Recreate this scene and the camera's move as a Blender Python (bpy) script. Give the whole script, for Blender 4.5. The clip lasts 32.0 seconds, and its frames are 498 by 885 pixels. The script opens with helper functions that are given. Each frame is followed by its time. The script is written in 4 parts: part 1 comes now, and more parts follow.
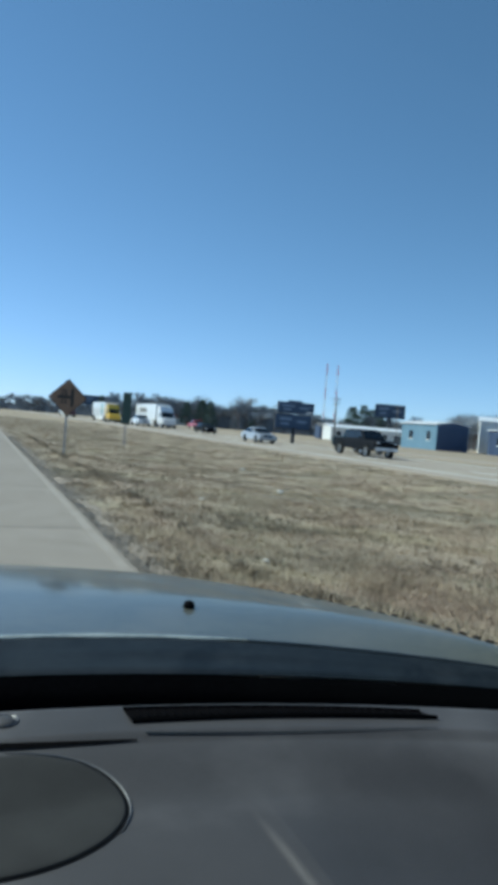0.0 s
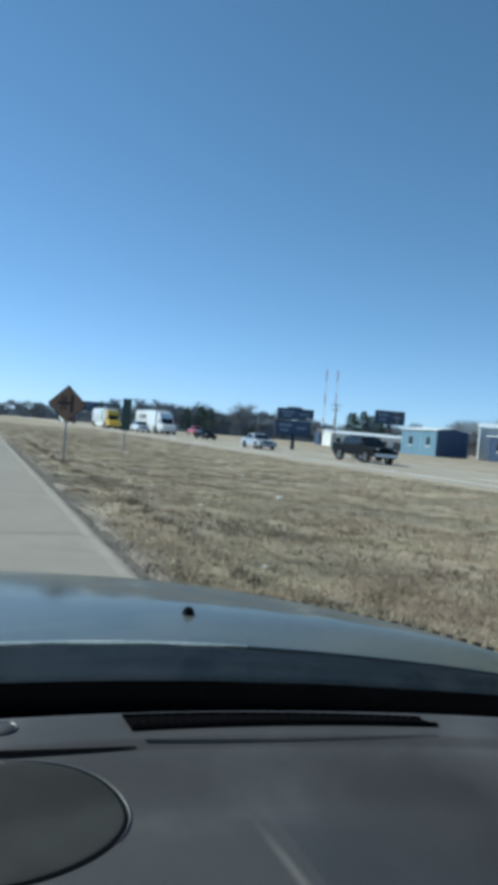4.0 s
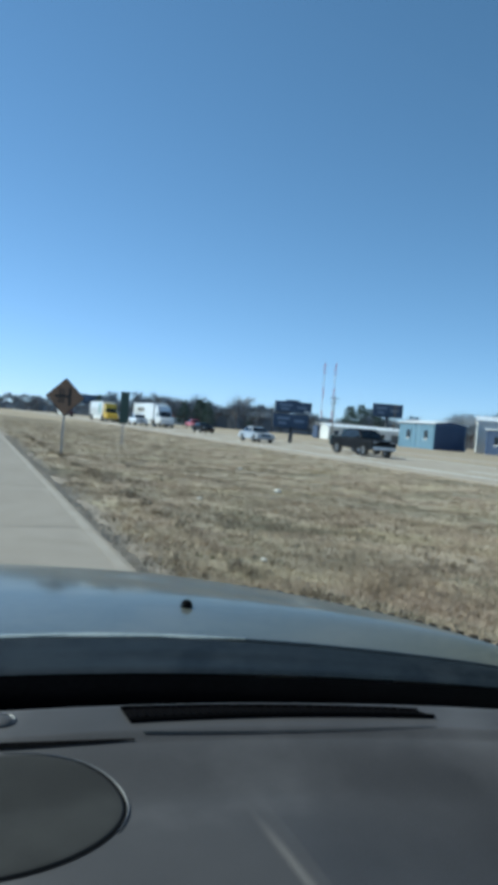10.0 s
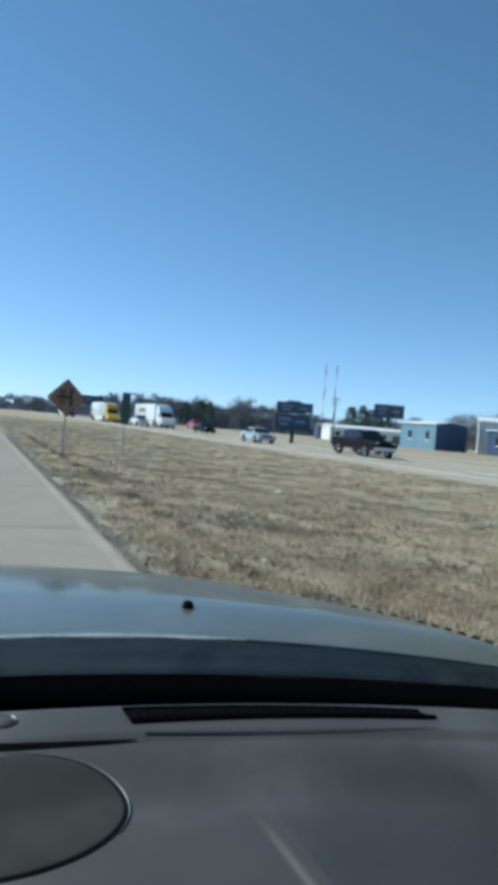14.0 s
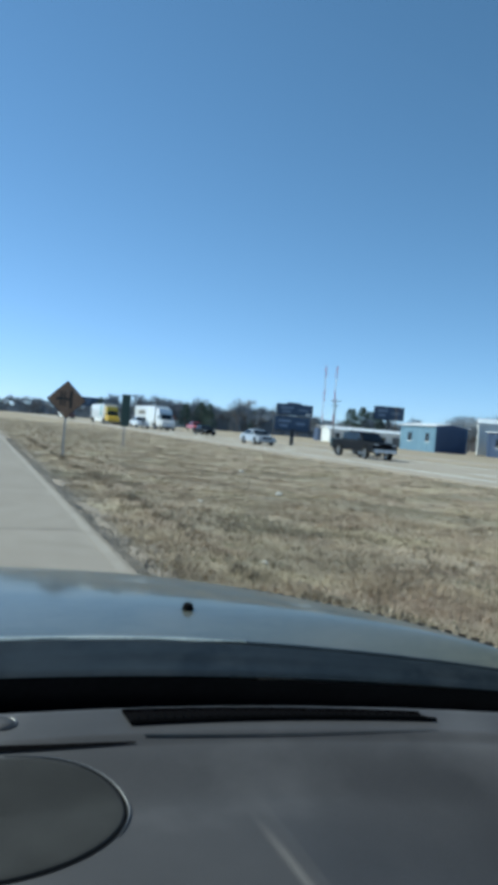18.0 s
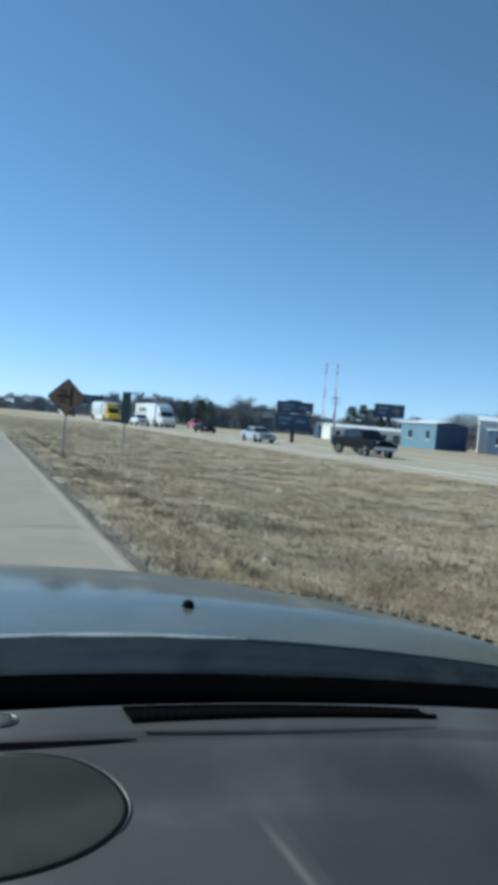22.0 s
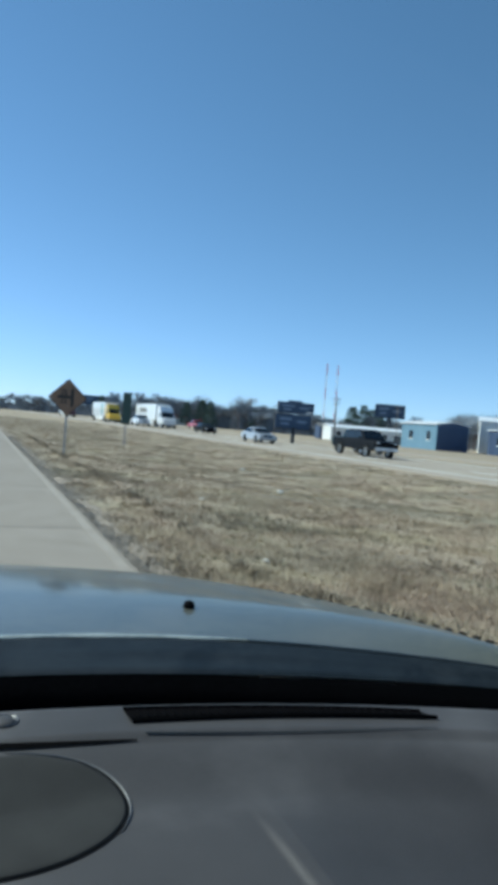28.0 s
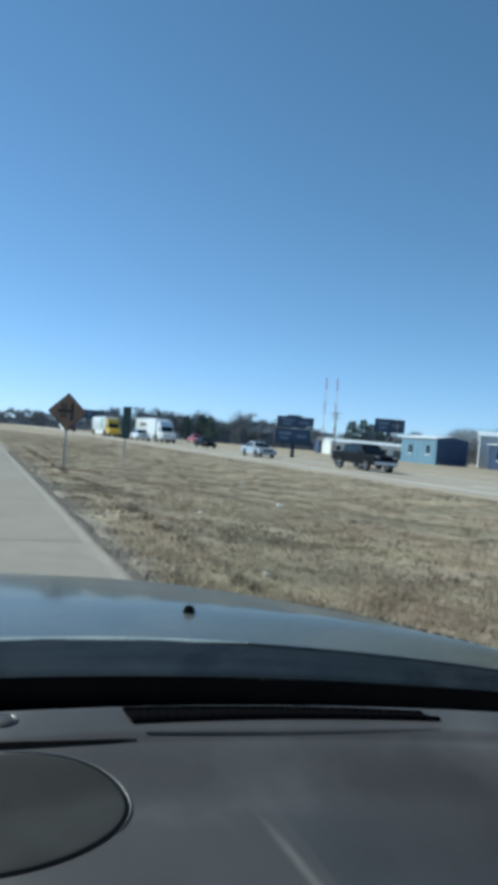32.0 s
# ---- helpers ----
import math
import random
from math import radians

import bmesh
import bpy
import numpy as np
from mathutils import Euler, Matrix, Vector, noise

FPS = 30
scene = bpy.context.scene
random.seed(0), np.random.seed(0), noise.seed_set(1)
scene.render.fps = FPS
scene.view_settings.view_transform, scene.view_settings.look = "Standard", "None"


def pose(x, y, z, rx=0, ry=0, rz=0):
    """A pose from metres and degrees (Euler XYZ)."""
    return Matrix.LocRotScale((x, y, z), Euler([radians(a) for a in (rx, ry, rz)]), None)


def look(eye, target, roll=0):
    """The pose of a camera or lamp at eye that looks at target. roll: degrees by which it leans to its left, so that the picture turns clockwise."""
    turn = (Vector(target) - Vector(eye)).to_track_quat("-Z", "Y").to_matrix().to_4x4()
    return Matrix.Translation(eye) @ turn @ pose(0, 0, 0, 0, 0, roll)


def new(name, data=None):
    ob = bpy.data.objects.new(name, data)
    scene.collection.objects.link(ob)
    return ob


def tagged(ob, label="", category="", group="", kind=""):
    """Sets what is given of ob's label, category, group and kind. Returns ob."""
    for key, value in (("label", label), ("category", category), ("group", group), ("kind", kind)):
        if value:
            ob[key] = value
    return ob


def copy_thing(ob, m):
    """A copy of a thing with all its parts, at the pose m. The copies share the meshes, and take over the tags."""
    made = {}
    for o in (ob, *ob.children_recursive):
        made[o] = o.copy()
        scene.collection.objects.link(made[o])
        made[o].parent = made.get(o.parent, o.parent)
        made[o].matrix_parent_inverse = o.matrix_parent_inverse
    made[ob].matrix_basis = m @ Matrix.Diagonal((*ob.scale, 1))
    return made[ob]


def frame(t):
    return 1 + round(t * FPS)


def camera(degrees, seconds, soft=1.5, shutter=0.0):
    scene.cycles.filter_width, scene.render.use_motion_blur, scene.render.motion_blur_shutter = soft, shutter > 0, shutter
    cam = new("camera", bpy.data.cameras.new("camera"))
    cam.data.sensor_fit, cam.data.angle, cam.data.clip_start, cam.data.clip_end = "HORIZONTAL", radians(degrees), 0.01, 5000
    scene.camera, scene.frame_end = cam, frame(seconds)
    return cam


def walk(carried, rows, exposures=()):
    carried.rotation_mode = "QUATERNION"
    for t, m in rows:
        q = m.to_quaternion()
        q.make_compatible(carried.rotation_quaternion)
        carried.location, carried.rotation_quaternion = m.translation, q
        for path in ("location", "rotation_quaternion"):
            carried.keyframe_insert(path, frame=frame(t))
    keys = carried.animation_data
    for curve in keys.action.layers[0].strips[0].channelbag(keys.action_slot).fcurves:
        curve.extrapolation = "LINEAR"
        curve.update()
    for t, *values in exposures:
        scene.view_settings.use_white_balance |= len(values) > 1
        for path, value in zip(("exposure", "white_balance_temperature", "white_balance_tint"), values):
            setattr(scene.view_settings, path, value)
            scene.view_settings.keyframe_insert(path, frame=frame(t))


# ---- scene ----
# A stretch of divided highway seen over the dashboard and hood of a vehicle standing at its edge.
# x is to the right of the road, y along it, z up; the pavement is z = 0.

# ---------------------------------------------------------------- camera
EYE_Z = 1.45
HEADING = 22.0
PITCH = -1.33
LEAN = 4.7


def view(dx=0.0, dy=0.0, rise=0.0, lean=0.0):
    """A hand-held pose: dx, dy are degrees right and up; rise lowers or lifts the eye."""
    a, p = radians(HEADING + dx), radians(PITCH + dy)
    eye = Vector((0, 0, EYE_Z + 0.004 + rise))
    way = Vector((math.sin(a) * math.cos(p), math.cos(a) * math.cos(p), math.sin(p)))
    return look(eye, eye + way * 10, LEAN + lean)


cam = camera(40.0, 32.0, soft=6.3)
SHAKE = [
    (0.0, 0.0, 0.0, 0.0), (1.0, 0.05, 0.05, 0.0), (1.5, -0.21, 0.14, 0.0), (2.0, -0.17, 0.09, 0.0),
    (2.5, -0.02, 0.24, 0.0), (3.0, -0.02, 0.14, 0.0), (3.5, 0.12, 0.38, 0.0), (4.0, -0.02, 0.52, 0.0),
    (4.5, -0.21, 0.0, 0.0), (5.5, -0.08, 0.0, 0.0), (6.5, -0.01, 0.01, 0.0), (7.0, -0.22, 0.04, 0.0),
    (7.5, -0.11, -0.11, 0.0), (8.0, -0.15, 0.06, 0.0), (8.5, -0.02, 0.0, 0.0), (9.0, -0.08, -0.11, 0.0),
    (9.5, 0.01, -0.04, 0.0), (10.0, 0.2, -0.04, 0.0), (10.5, 0.04, -0.08, 0.0), (11.0, 0.06, -0.04, 0.0),
    (11.5, -0.01, -0.11, 0.0), (12.0, 0.13, 0.18, 0.0), (12.5, -0.04, -0.06, 0.0), (13.0, 0.04, -0.04, 0.0),
    (13.5, 0.13, -0.01, 0.0), (14.5, 0.0, 0.05, 0.0), (15.5, -0.06, 0.19, 0.0), (16.0, 0.06, -0.09, 0.0),
    (16.5, -0.06, -0.06, 0.0), (17.0, -0.06, 0.09, 0.0), (17.5, -0.01, 0.09, 0.0), (18.0, 0.08, 0.17, 0.0),
    (18.5, -0.12, -0.07, 0.0), (19.0, -0.01, -0.04, 0.0), (19.5, -0.01, 0.08, 0.0), (20.0, -0.08, -0.05, 0.0),
    (20.5, -0.01, -0.19, 0.0), (21.0, 0.14, 0.12, 0.0), (21.5, 0.11, 0.0, 0.0), (22.0, 0.06, -0.04, 0.0),
    (22.5, 0.04, 0.0, 0.0), (23.0, 0.13, 0.02, 0.0), (23.5, 0.06, -0.04, 0.0), (24.0, 0.08, -0.01, 0.0),
    (24.5, -0.28, -0.19, 0.0), (25.5, 0.0, 0.0, 0.0), (26.5, 0.14, 0.05, 0.0), (27.0, -0.02, -0.09, 0.0),
    (27.5, -0.33, 0.24, 0.0), (28.0, -0.0, 0.0, 0.0), (28.5, 0.19, 0.20, -0.002), (29.0, 0.12, 0.50, -0.006),
    (29.5, 0.12, 0.72, -0.0105), (30.0, -0.02, 0.92, -0.0125), (30.5, 0.05, 1.02, -0.0138), (31.0, -0.02, 1.10, -0.0150),
    (31.5, -0.24, 1.05, -0.0158), (32.0, -0.07, 1.21, -0.0169),
]
walk(cam, [(t, view(dx, dy, rise)) for t, dx, dy, rise in SHAKE], exposures=[(0, 0.41, 5800, -7), (4, 0.45, 5800, -7), (9, 0.49, 5800, -7), (16, 0.54, 5800, -7), (22, 0.49, 5800, -7), (28, 0.54, 5800, -7), (32, 0.48, 5800, -7)])

# ---------------------------------------------------------------- light
SUN_AZ, SUN_EL = -46.0, 38.0  # azimuth clockwise from straight ahead
world = bpy.data.worlds.new("world")
scene.world = world
world.use_nodes = True
wn = world.node_tree.nodes
sky = wn.new("ShaderNodeTexSky")
sky.sky_type = "NISHITA"
sky.sun_disc = False
sky.sun_elevation = radians(SUN_EL)
sky.sun_rotation = radians(SUN_AZ % 360)
sky.altitude = 4000
sky.air_density = 1.0
sky.dust_density = 0.0
sky.ozone_density = 1.7
wn["Background"].inputs[1].default_value = 0.120
# thin haze that levels the sky softly towards the horizon: c / (1 + c / k)
tint, thin, one, level = (wn.new("ShaderNodeVectorMath") for _ in range(4))
tint.operation, thin.operation, one.operation, level.operation = "MULTIPLY", "MULTIPLY", "ADD", "DIVIDE"
tint.inputs[1].default_value = (0.955, 1.08, 1.0)
thin.inputs[1].default_value = (1 / 10.5, 1 / 11.3, 1 / 29)
one.inputs[1].default_value = (1, 1, 1)
for a, b in ((sky.outputs[0], tint.inputs[0]), (tint.outputs[0], thin.inputs[0]), (thin.outputs[0], one.inputs[0]), (tint.outputs[0], level.inputs[0]),
             (one.outputs[0], level.inputs[1]), (level.outputs[0], wn["Background"].inputs[0])):
    world.node_tree.links.new(a, b)

sun = new("sun", bpy.data.lights.new("sun", "SUN"))
sun.data.energy = 3.9
sun.data.angle = radians(0.5)
sun.data.color = (1.0, 0.93, 0.84)
ce = math.cos(radians(SUN_EL))
SUN_WAY = Vector((math.sin(radians(SUN_AZ)) * ce, math.cos(radians(SUN_AZ)) * ce, math.sin(radians(SUN_EL))))
sun.matrix_world = look(SUN_WAY * 50, (0, 0, 0))


# ---------------------------------------------------------------- materials
def mat(name, low, high, scale=4.0, rough=0.8, bump=0.0, fine=40.0, metal=0.0, coat=0.0, per="", spread=0.25, spec=0.5, coat_rough=0.03, patch=()):
    """Two-scale noise between two colours, with relief; per varies it by object or by island."""
    m = bpy.data.materials.new(name)
    m.use_nodes = True
    nt = m.node_tree
    n, ln = nt.nodes, nt.links.new
    b = n["Principled BSDF"]
    tc = n.new("ShaderNodeTexCoord")
    big = n.new("ShaderNodeTexNoise")
    big.inputs["Scale"].default_value = scale
    big.inputs["Detail"].default_value = 6
    big.inputs["Roughness"].default_value = 0.6
    small = n.new("ShaderNodeTexNoise")
    small.inputs["Scale"].default_value = fine
    small.inputs["Detail"].default_value = 3
    ln(tc.outputs["Object"], big.inputs["Vector"])
    ln(tc.outputs["Object"], small.inputs["Vector"])
    mix = n.new("ShaderNodeMath")
    mix.operation = "MULTIPLY_ADD"
    ln(small.outputs[0], mix.inputs[0])
    mix.inputs[1].default_value = 0.45
    half = n.new("ShaderNodeMath")
    half.operation = "MULTIPLY"
    ln(big.outputs[0], half.inputs[0])
    half.inputs[1].default_value = 0.55
    ln(half.outputs[0], mix.inputs[2])
    ramp = n.new("ShaderNodeValToRGB")
    ramp.color_ramp.elements[0].position, ramp.color_ramp.elements[1].position = 0.36, 0.64
    ramp.color_ramp.elements[0].color = (*low, 1)
    ramp.color_ramp.elements[1].color = (*high, 1)
    ln(mix.outputs[0], ramp.inputs[0])
    colour = ramp.outputs[0]
    for spot in patch:
        spots = n.new("ShaderNodeTexNoise")
        spots.inputs["Scale"].default_value = spot[1]
        spots.inputs["Detail"].default_value = 5
        ln(tc.outputs["Object"], spots.inputs["Vector"])
        lim = n.new("ShaderNodeMapRange")
        lim.inputs[1].default_value, lim.inputs[2].default_value = 0.48, 0.66
        lim.inputs[4].default_value = spot[2]
        ln(spots.outputs[0], lim.inputs[0])
        two = n.new("ShaderNodeMix")
        two.data_type = "RGBA"
        ln(lim.outputs[0], two.inputs[0])
        ln(colour, two.inputs[6])
        two.inputs[7].default_value = (*spot[0], 1)
        colour = two.outputs[2]
    if per:
        hsv = n.new("ShaderNodeHueSaturation")
        rng = n.new("ShaderNodeMapRange")
        rng.inputs[3].default_value, rng.inputs[4].default_value = 1 - spread, 1 + spread
        if per == "object":
            ln(n.new("ShaderNodeObjectInfo").outputs["Random"], rng.inputs[0])
        else:
            ln(n.new("ShaderNodeNewGeometry").outputs["Random Per Island"], rng.inputs[0])
        ln(rng.outputs[0], hsv.inputs["Value"])
        ln(colour, hsv.inputs["Color"])
        colour = hsv.outputs[0]
    ln(colour, b.inputs["Base Color"])
    b.inputs["Roughness"].default_value = rough
    b.inputs["Metallic"].default_value = metal
    b.inputs["Coat Weight"].default_value = coat
    b.inputs["Coat Roughness"].default_value = coat_rough
    b.inputs["Specular IOR Level"].default_value = spec
    if bump:
        bm_ = n.new("ShaderNodeBump")
        bm_.inputs["Strength"].default_value = min(1.0, bump)
        bm_.inputs["Distance"].default_value = 0.01 * bump
        ln(mix.outputs[0], bm_.inputs["Height"])
        ln(bm_.outputs[0], b.inputs["Normal"])
    return m


M_SOIL = mat("dry_turf", (0.275, 0.220, 0.162), (0.54, 0.447, 0.335), 0.5, 0.95, 1.0, 11.0, spec=0.1, patch=(((0.295, 0.215, 0.16), 0.85, 0.7), ((0.36, 0.305, 0.185), 0.5, 0.45), ((0.20, 0.185, 0.135), 0.33, 0.55)))
M_BLADE = mat("dry_grass_blade", (0.385, 0.300, 0.212), (0.645, 0.528, 0.392), 0.6, 0.9, 0, 9, per="island", spread=0.36, spec=0.1, patch=(((0.36, 0.262, 0.192), 0.85, 0.65), ((0.44, 0.372, 0.235), 0.5, 0.45), ((0.235, 0.215, 0.155), 0.33, 0.55)))
M_STRAW = mat("pale_straw", (0.45, 0.365, 0.265), (0.68, 0.575, 0.435), 0.8, 0.9, 0, 9, per="island", spread=0.4, spec=0.1, patch=(((0.37, 0.275, 0.20), 0.85, 0.6), ((0.32, 0.28, 0.195), 0.33, 0.5)))
M_WEED = mat("dead_weeds", (0.15, 0.12, 0.085), (0.27, 0.22, 0.155), 0.8, 0.95, 0, 9, per="island", spread=0.4, spec=0.1)
M_OLIVE = mat("olive_weeds", (0.13, 0.135, 0.07), (0.24, 0.235, 0.13), 0.8, 0.95, 0, 9, per="island", spread=0.4, spec=0.1)
M_ROAD = mat("worn_concrete", (0.255, 0.216, 0.178), (0.345, 0.300, 0.255), 0.35, 0.85, 0.3, 30, spec=0.2)
M_PANEL = mat("worn_concrete_panel", (0.255, 0.216, 0.178), (0.345, 0.300, 0.255), 0.5, 0.85, 0.3, 30, spec=0.2, per="object", spread=0.07, patch=(((0.235, 0.20, 0.165), 1.1, 0.5),))
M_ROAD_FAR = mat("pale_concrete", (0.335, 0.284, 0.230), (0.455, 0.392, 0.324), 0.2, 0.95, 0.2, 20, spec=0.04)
M_EDGE = mat("scuffed_edge_paint", (0.275, 0.231, 0.187), (0.385, 0.332, 0.277), 1.5, 0.8, 0.1, 25)
M_WHITEPAINT = mat("white_lane_paint", (0.70, 0.68, 0.63), (0.84, 0.82, 0.77), 1.5, 0.7, 0.1, 25)
M_GRAVEL = mat("shoulder_gravel", (0.27, 0.225, 0.175), (0.46, 0.40, 0.325), 1.2, 0.95, 1.0, 45, spec=0.1)
M_DUST = mat("dusty_earth", (0.24, 0.195, 0.155), (0.40, 0.34, 0.28), 1.6, 0.95, 0.8, 30, spec=0.1, patch=(((0.19, 0.155, 0.125), 3.0, 0.6),))
M_BARK = mat("grey_bark", (0.11, 0.095, 0.09), (0.23, 0.20, 0.19), 2, 0.9, 0.5, 20)
# twigs and brush: blue-grey of distance haze mixed into the base colours
M_TWIGHAZE = mat("haze_tinted_twigs", (0.195, 0.217, 0.248), (0.345, 0.372, 0.415), 0.3, 0.95, 0, 3, per="island", spread=0.3, spec=0.1)
M_NEEDLE = mat("evergreen_needles", (0.075, 0.11, 0.09), (0.13, 0.17, 0.135), 0.5, 0.9, 0, 4, per="island", spread=0.35, spec=0.1)
M_BRUSHHAZE = mat("haze_tinted_brush", (0.16, 0.172, 0.185), (0.285, 0.298, 0.32), 0.15, 0.95, 0, 2, per="island", spread=0.35, spec=0.1)
# charcoal plastic; the paler patches paint mottled reflections into it
M_DASH = mat("charcoal_dash_mottled_sheen", (0.041, 0.039, 0.041), (0.068, 0.0645, 0.067), 5, 0.64, 0.12, 900, spec=0.36, patch=(((0.096, 0.091, 0.094), 5.0, 0.8),))
M_RIMPLASTIC = mat("polished_grey_plastic", (0.05, 0.05, 0.052), (0.07, 0.07, 0.072), 8, 0.35, 0, 200, spec=0.5)
M_CLIP = mat("faded_brown_rubber", (0.030, 0.021, 0.015), (0.05, 0.037, 0.027), 10, 0.8, 0, 100, spec=0.1)
M_GRILLE = mat("speaker_mesh_cloth", (0.029, 0.029, 0.029), (0.044, 0.044, 0.0435), 8, 0.85, 0.3, 1200, spec=0.12, patch=(((0.056, 0.056, 0.055), 7.0, 0.6),))
# black rubber; also paints shade at the speaker rim and in the glass well
M_BLACK = mat("black_rubber_and_shade", (0.003, 0.003, 0.0035), (0.007, 0.007, 0.008), 10, 0.9, 0.1, 200, spec=0.04)
# dark plastic; its bluish cast is the sky's reflection put into the colour
M_COWL = mat("sky_tinted_cowl_plastic", (0.008, 0.011, 0.015), (0.020, 0.025, 0.030), 9, 0.44, 0.2, 120, spec=0.21, patch=(((0.032, 0.037, 0.042), 15.0, 0.5),))
M_SEAL = mat("pale_seal", (0.24, 0.27, 0.27), (0.44, 0.47, 0.46), 18, 0.45, 0, 160)
M_VENT = mat("black_vent_plastic", (0.0015, 0.0015, 0.002), (0.004, 0.004, 0.005), 10, 0.9, 0.1, 200, spec=0.03)
# pale grey that paints the highlight on the speaker rim
M_LIPGLINT = mat("pale_glint_plastic", (0.10, 0.10, 0.105), (0.15, 0.15, 0.155), 20, 0.5, 0, 200)
M_PAINT = mat("dusty_dark_blue_car_paint", (0.062, 0.068, 0.061), (0.098, 0.100, 0.085), 3, 0.45, 0, 60, coat=0.50, spec=0.15, coat_rough=0.10, patch=(((0.128, 0.121, 0.098), 5.0, 0.5),))
M_LINER = mat("grey_headliner", (0.22, 0.22, 0.22), (0.30, 0.30, 0.30), 6, 0.95, 0.2, 300, spec=0.1)
M_STEEL = mat("galvanised_steel", (0.26, 0.27, 0.28), (0.40, 0.41, 0.42), 3, 0.45, 0.1, 60, metal=0.7)
M_WOODPOLE = mat("weathered_pole_wood", (0.10, 0.08, 0.065), (0.20, 0.17, 0.14), 2, 0.9, 0.4, 30)
# orange darkened and dulled: the backlit face's shade is in the colour
M_ORANGE = mat("shaded_orange_sheeting", (0.16, 0.10, 0.065), (0.23, 0.14, 0.085), 3, 0.5, 0, 40)
M_SIGNBLACK = mat("black_sign_legend", (0.01, 0.01, 0.01), (0.02, 0.02, 0.02), 3, 0.5, 0, 40)
M_SIGNGREEN = mat("dark_green_sheeting", (0.02, 0.05, 0.045), (0.035, 0.075, 0.065), 2, 0.5, 0, 20)
M_BOARD = mat("navy_billboard_face", (0.026, 0.052, 0.100), (0.045, 0.082, 0.150), 0.8, 0.55, 0, 8)
M_BARS = mat("pale_blue_lettering", (0.14, 0.19, 0.28), (0.20, 0.26, 0.36), 2, 0.6, 0, 20)
M_BOARDBACK = mat("dark_steel_frame", (0.026, 0.032, 0.042), (0.052, 0.060, 0.074), 2, 0.6, 0, 20)
M_BLUEWALL = mat("light_blue_metal_siding", (0.14, 0.25, 0.34), (0.19, 0.305, 0.39), 0.4, 0.5, 0.1, 8)
# navy siding; also paints the shaded end wall of the light blue warehouse
M_NAVYWALL = mat("navy_and_shaded_blue_siding", (0.035, 0.06, 0.12), (0.055, 0.085, 0.16), 0.4, 0.5, 0.1, 8)
M_WHITEWALL = mat("white_metal_siding", (0.62, 0.62, 0.60), (0.78, 0.78, 0.76), 0.4, 0.5, 0.1, 8)
M_BEIGE = mat("beige_siding", (0.50, 0.45, 0.36), (0.62, 0.56, 0.46), 0.5, 0.8, 0.1, 8)
M_ROOF = mat("grey_roofing", (0.11, 0.105, 0.10), (0.20, 0.19, 0.18), 0.5, 0.8, 0.2, 8)
M_REDROOF = mat("faded_red_roofing", (0.36, 0.12, 0.08), (0.50, 0.19, 0.13), 0.5, 0.7, 0.2, 8)
M_WHITEROOF = mat("white_metal_roofing", (0.70, 0.71, 0.72), (0.82, 0.83, 0.84), 0.4, 0.45, 0.1, 6)
M_WINDOW = mat("dark_window_glass", (0.012, 0.016, 0.020), (0.022, 0.027, 0.032), 2, 0.08, 0, 10)
M_TYRE = mat("tyre_rubber", (0.012, 0.012, 0.012), (0.025, 0.025, 0.025), 8, 0.85, 0.2, 60)
M_RIM = mat("alloy_rim", (0.45, 0.46, 0.47), (0.6, 0.61, 0.62), 6, 0.3, 0, 40, metal=0.9)
M_CARBLACK = mat("black_vehicle_paint", (0.006, 0.007, 0.009), (0.012, 0.013, 0.016), 2, 0.5, 0, 30, coat=0.0, spec=0.06)
M_CARWHITE = mat("white_vehicle_paint", (0.66, 0.67, 0.68), (0.78, 0.79, 0.80), 2, 0.35, 0, 30, coat=0.6)
M_CARSILVER = mat("silver_vehicle_paint", (0.42, 0.43, 0.44), (0.52, 0.53, 0.54), 2, 0.35, 0, 30, metal=0.4, coat=0.6)
M_CARYELLOW = mat("yellow_vehicle_paint", (0.62, 0.40, 0.03), (0.74, 0.50, 0.05), 2, 0.4, 0, 30, coat=0.5)
M_TEAL = mat("teal_emblem_paint", (0.04, 0.22, 0.24), (0.06, 0.30, 0.32), 2, 0.5, 0, 30)
M_CARTEAL = mat("dark_teal_vehicle_paint", (0.010, 0.032, 0.038), (0.018, 0.046, 0.055), 2, 0.5, 0, 30, coat=0.0, spec=0.06)
M_CARRED = mat("red_vehicle_paint", (0.34, 0.025, 0.02), (0.46, 0.04, 0.03), 2, 0.35, 0, 30, coat=0.6)
M_CARMAROON = mat("dark_maroon_vehicle_paint", (0.055, 0.018, 0.035), (0.085, 0.028, 0.05), 2, 0.35, 0, 30, coat=0.5)
M_LAMP = mat("clear_lamp_lens", (0.5, 0.5, 0.5), (0.65, 0.65, 0.65), 8, 0.15, 0, 40)
M_REDLENS = mat("red_lamp_lens", (0.30, 0.01, 0.01), (0.4, 0.02, 0.015), 8, 0.2, 0, 40)
M_MASTRED = mat("red_mast_paint", (0.38, 0.05, 0.04), (0.48, 0.08, 0.06), 1, 0.6, 0, 10)
M_PAPER = mat("white_litter", (0.66, 0.62, 0.54), (0.82, 0.78, 0.69), 5, 0.8, 0.2, 40)

M_GLASS = bpy.data.materials.new("windshield_glass")
M_GLASS.use_nodes = True
gn = M_GLASS.node_tree.nodes
gn.remove(gn["Principled BSDF"])
g_clear, g_gloss, g_mix, g_fr = (gn.new("ShaderNodeBsdf" + k) if k in ("Transparent", "Glossy") else gn.new("ShaderNode" + k)
                                 for k in ("Transparent", "Glossy", "MixShader", "Fresnel"))
g_clear.inputs[0].default_value = (0.95, 0.98, 1.0, 1)
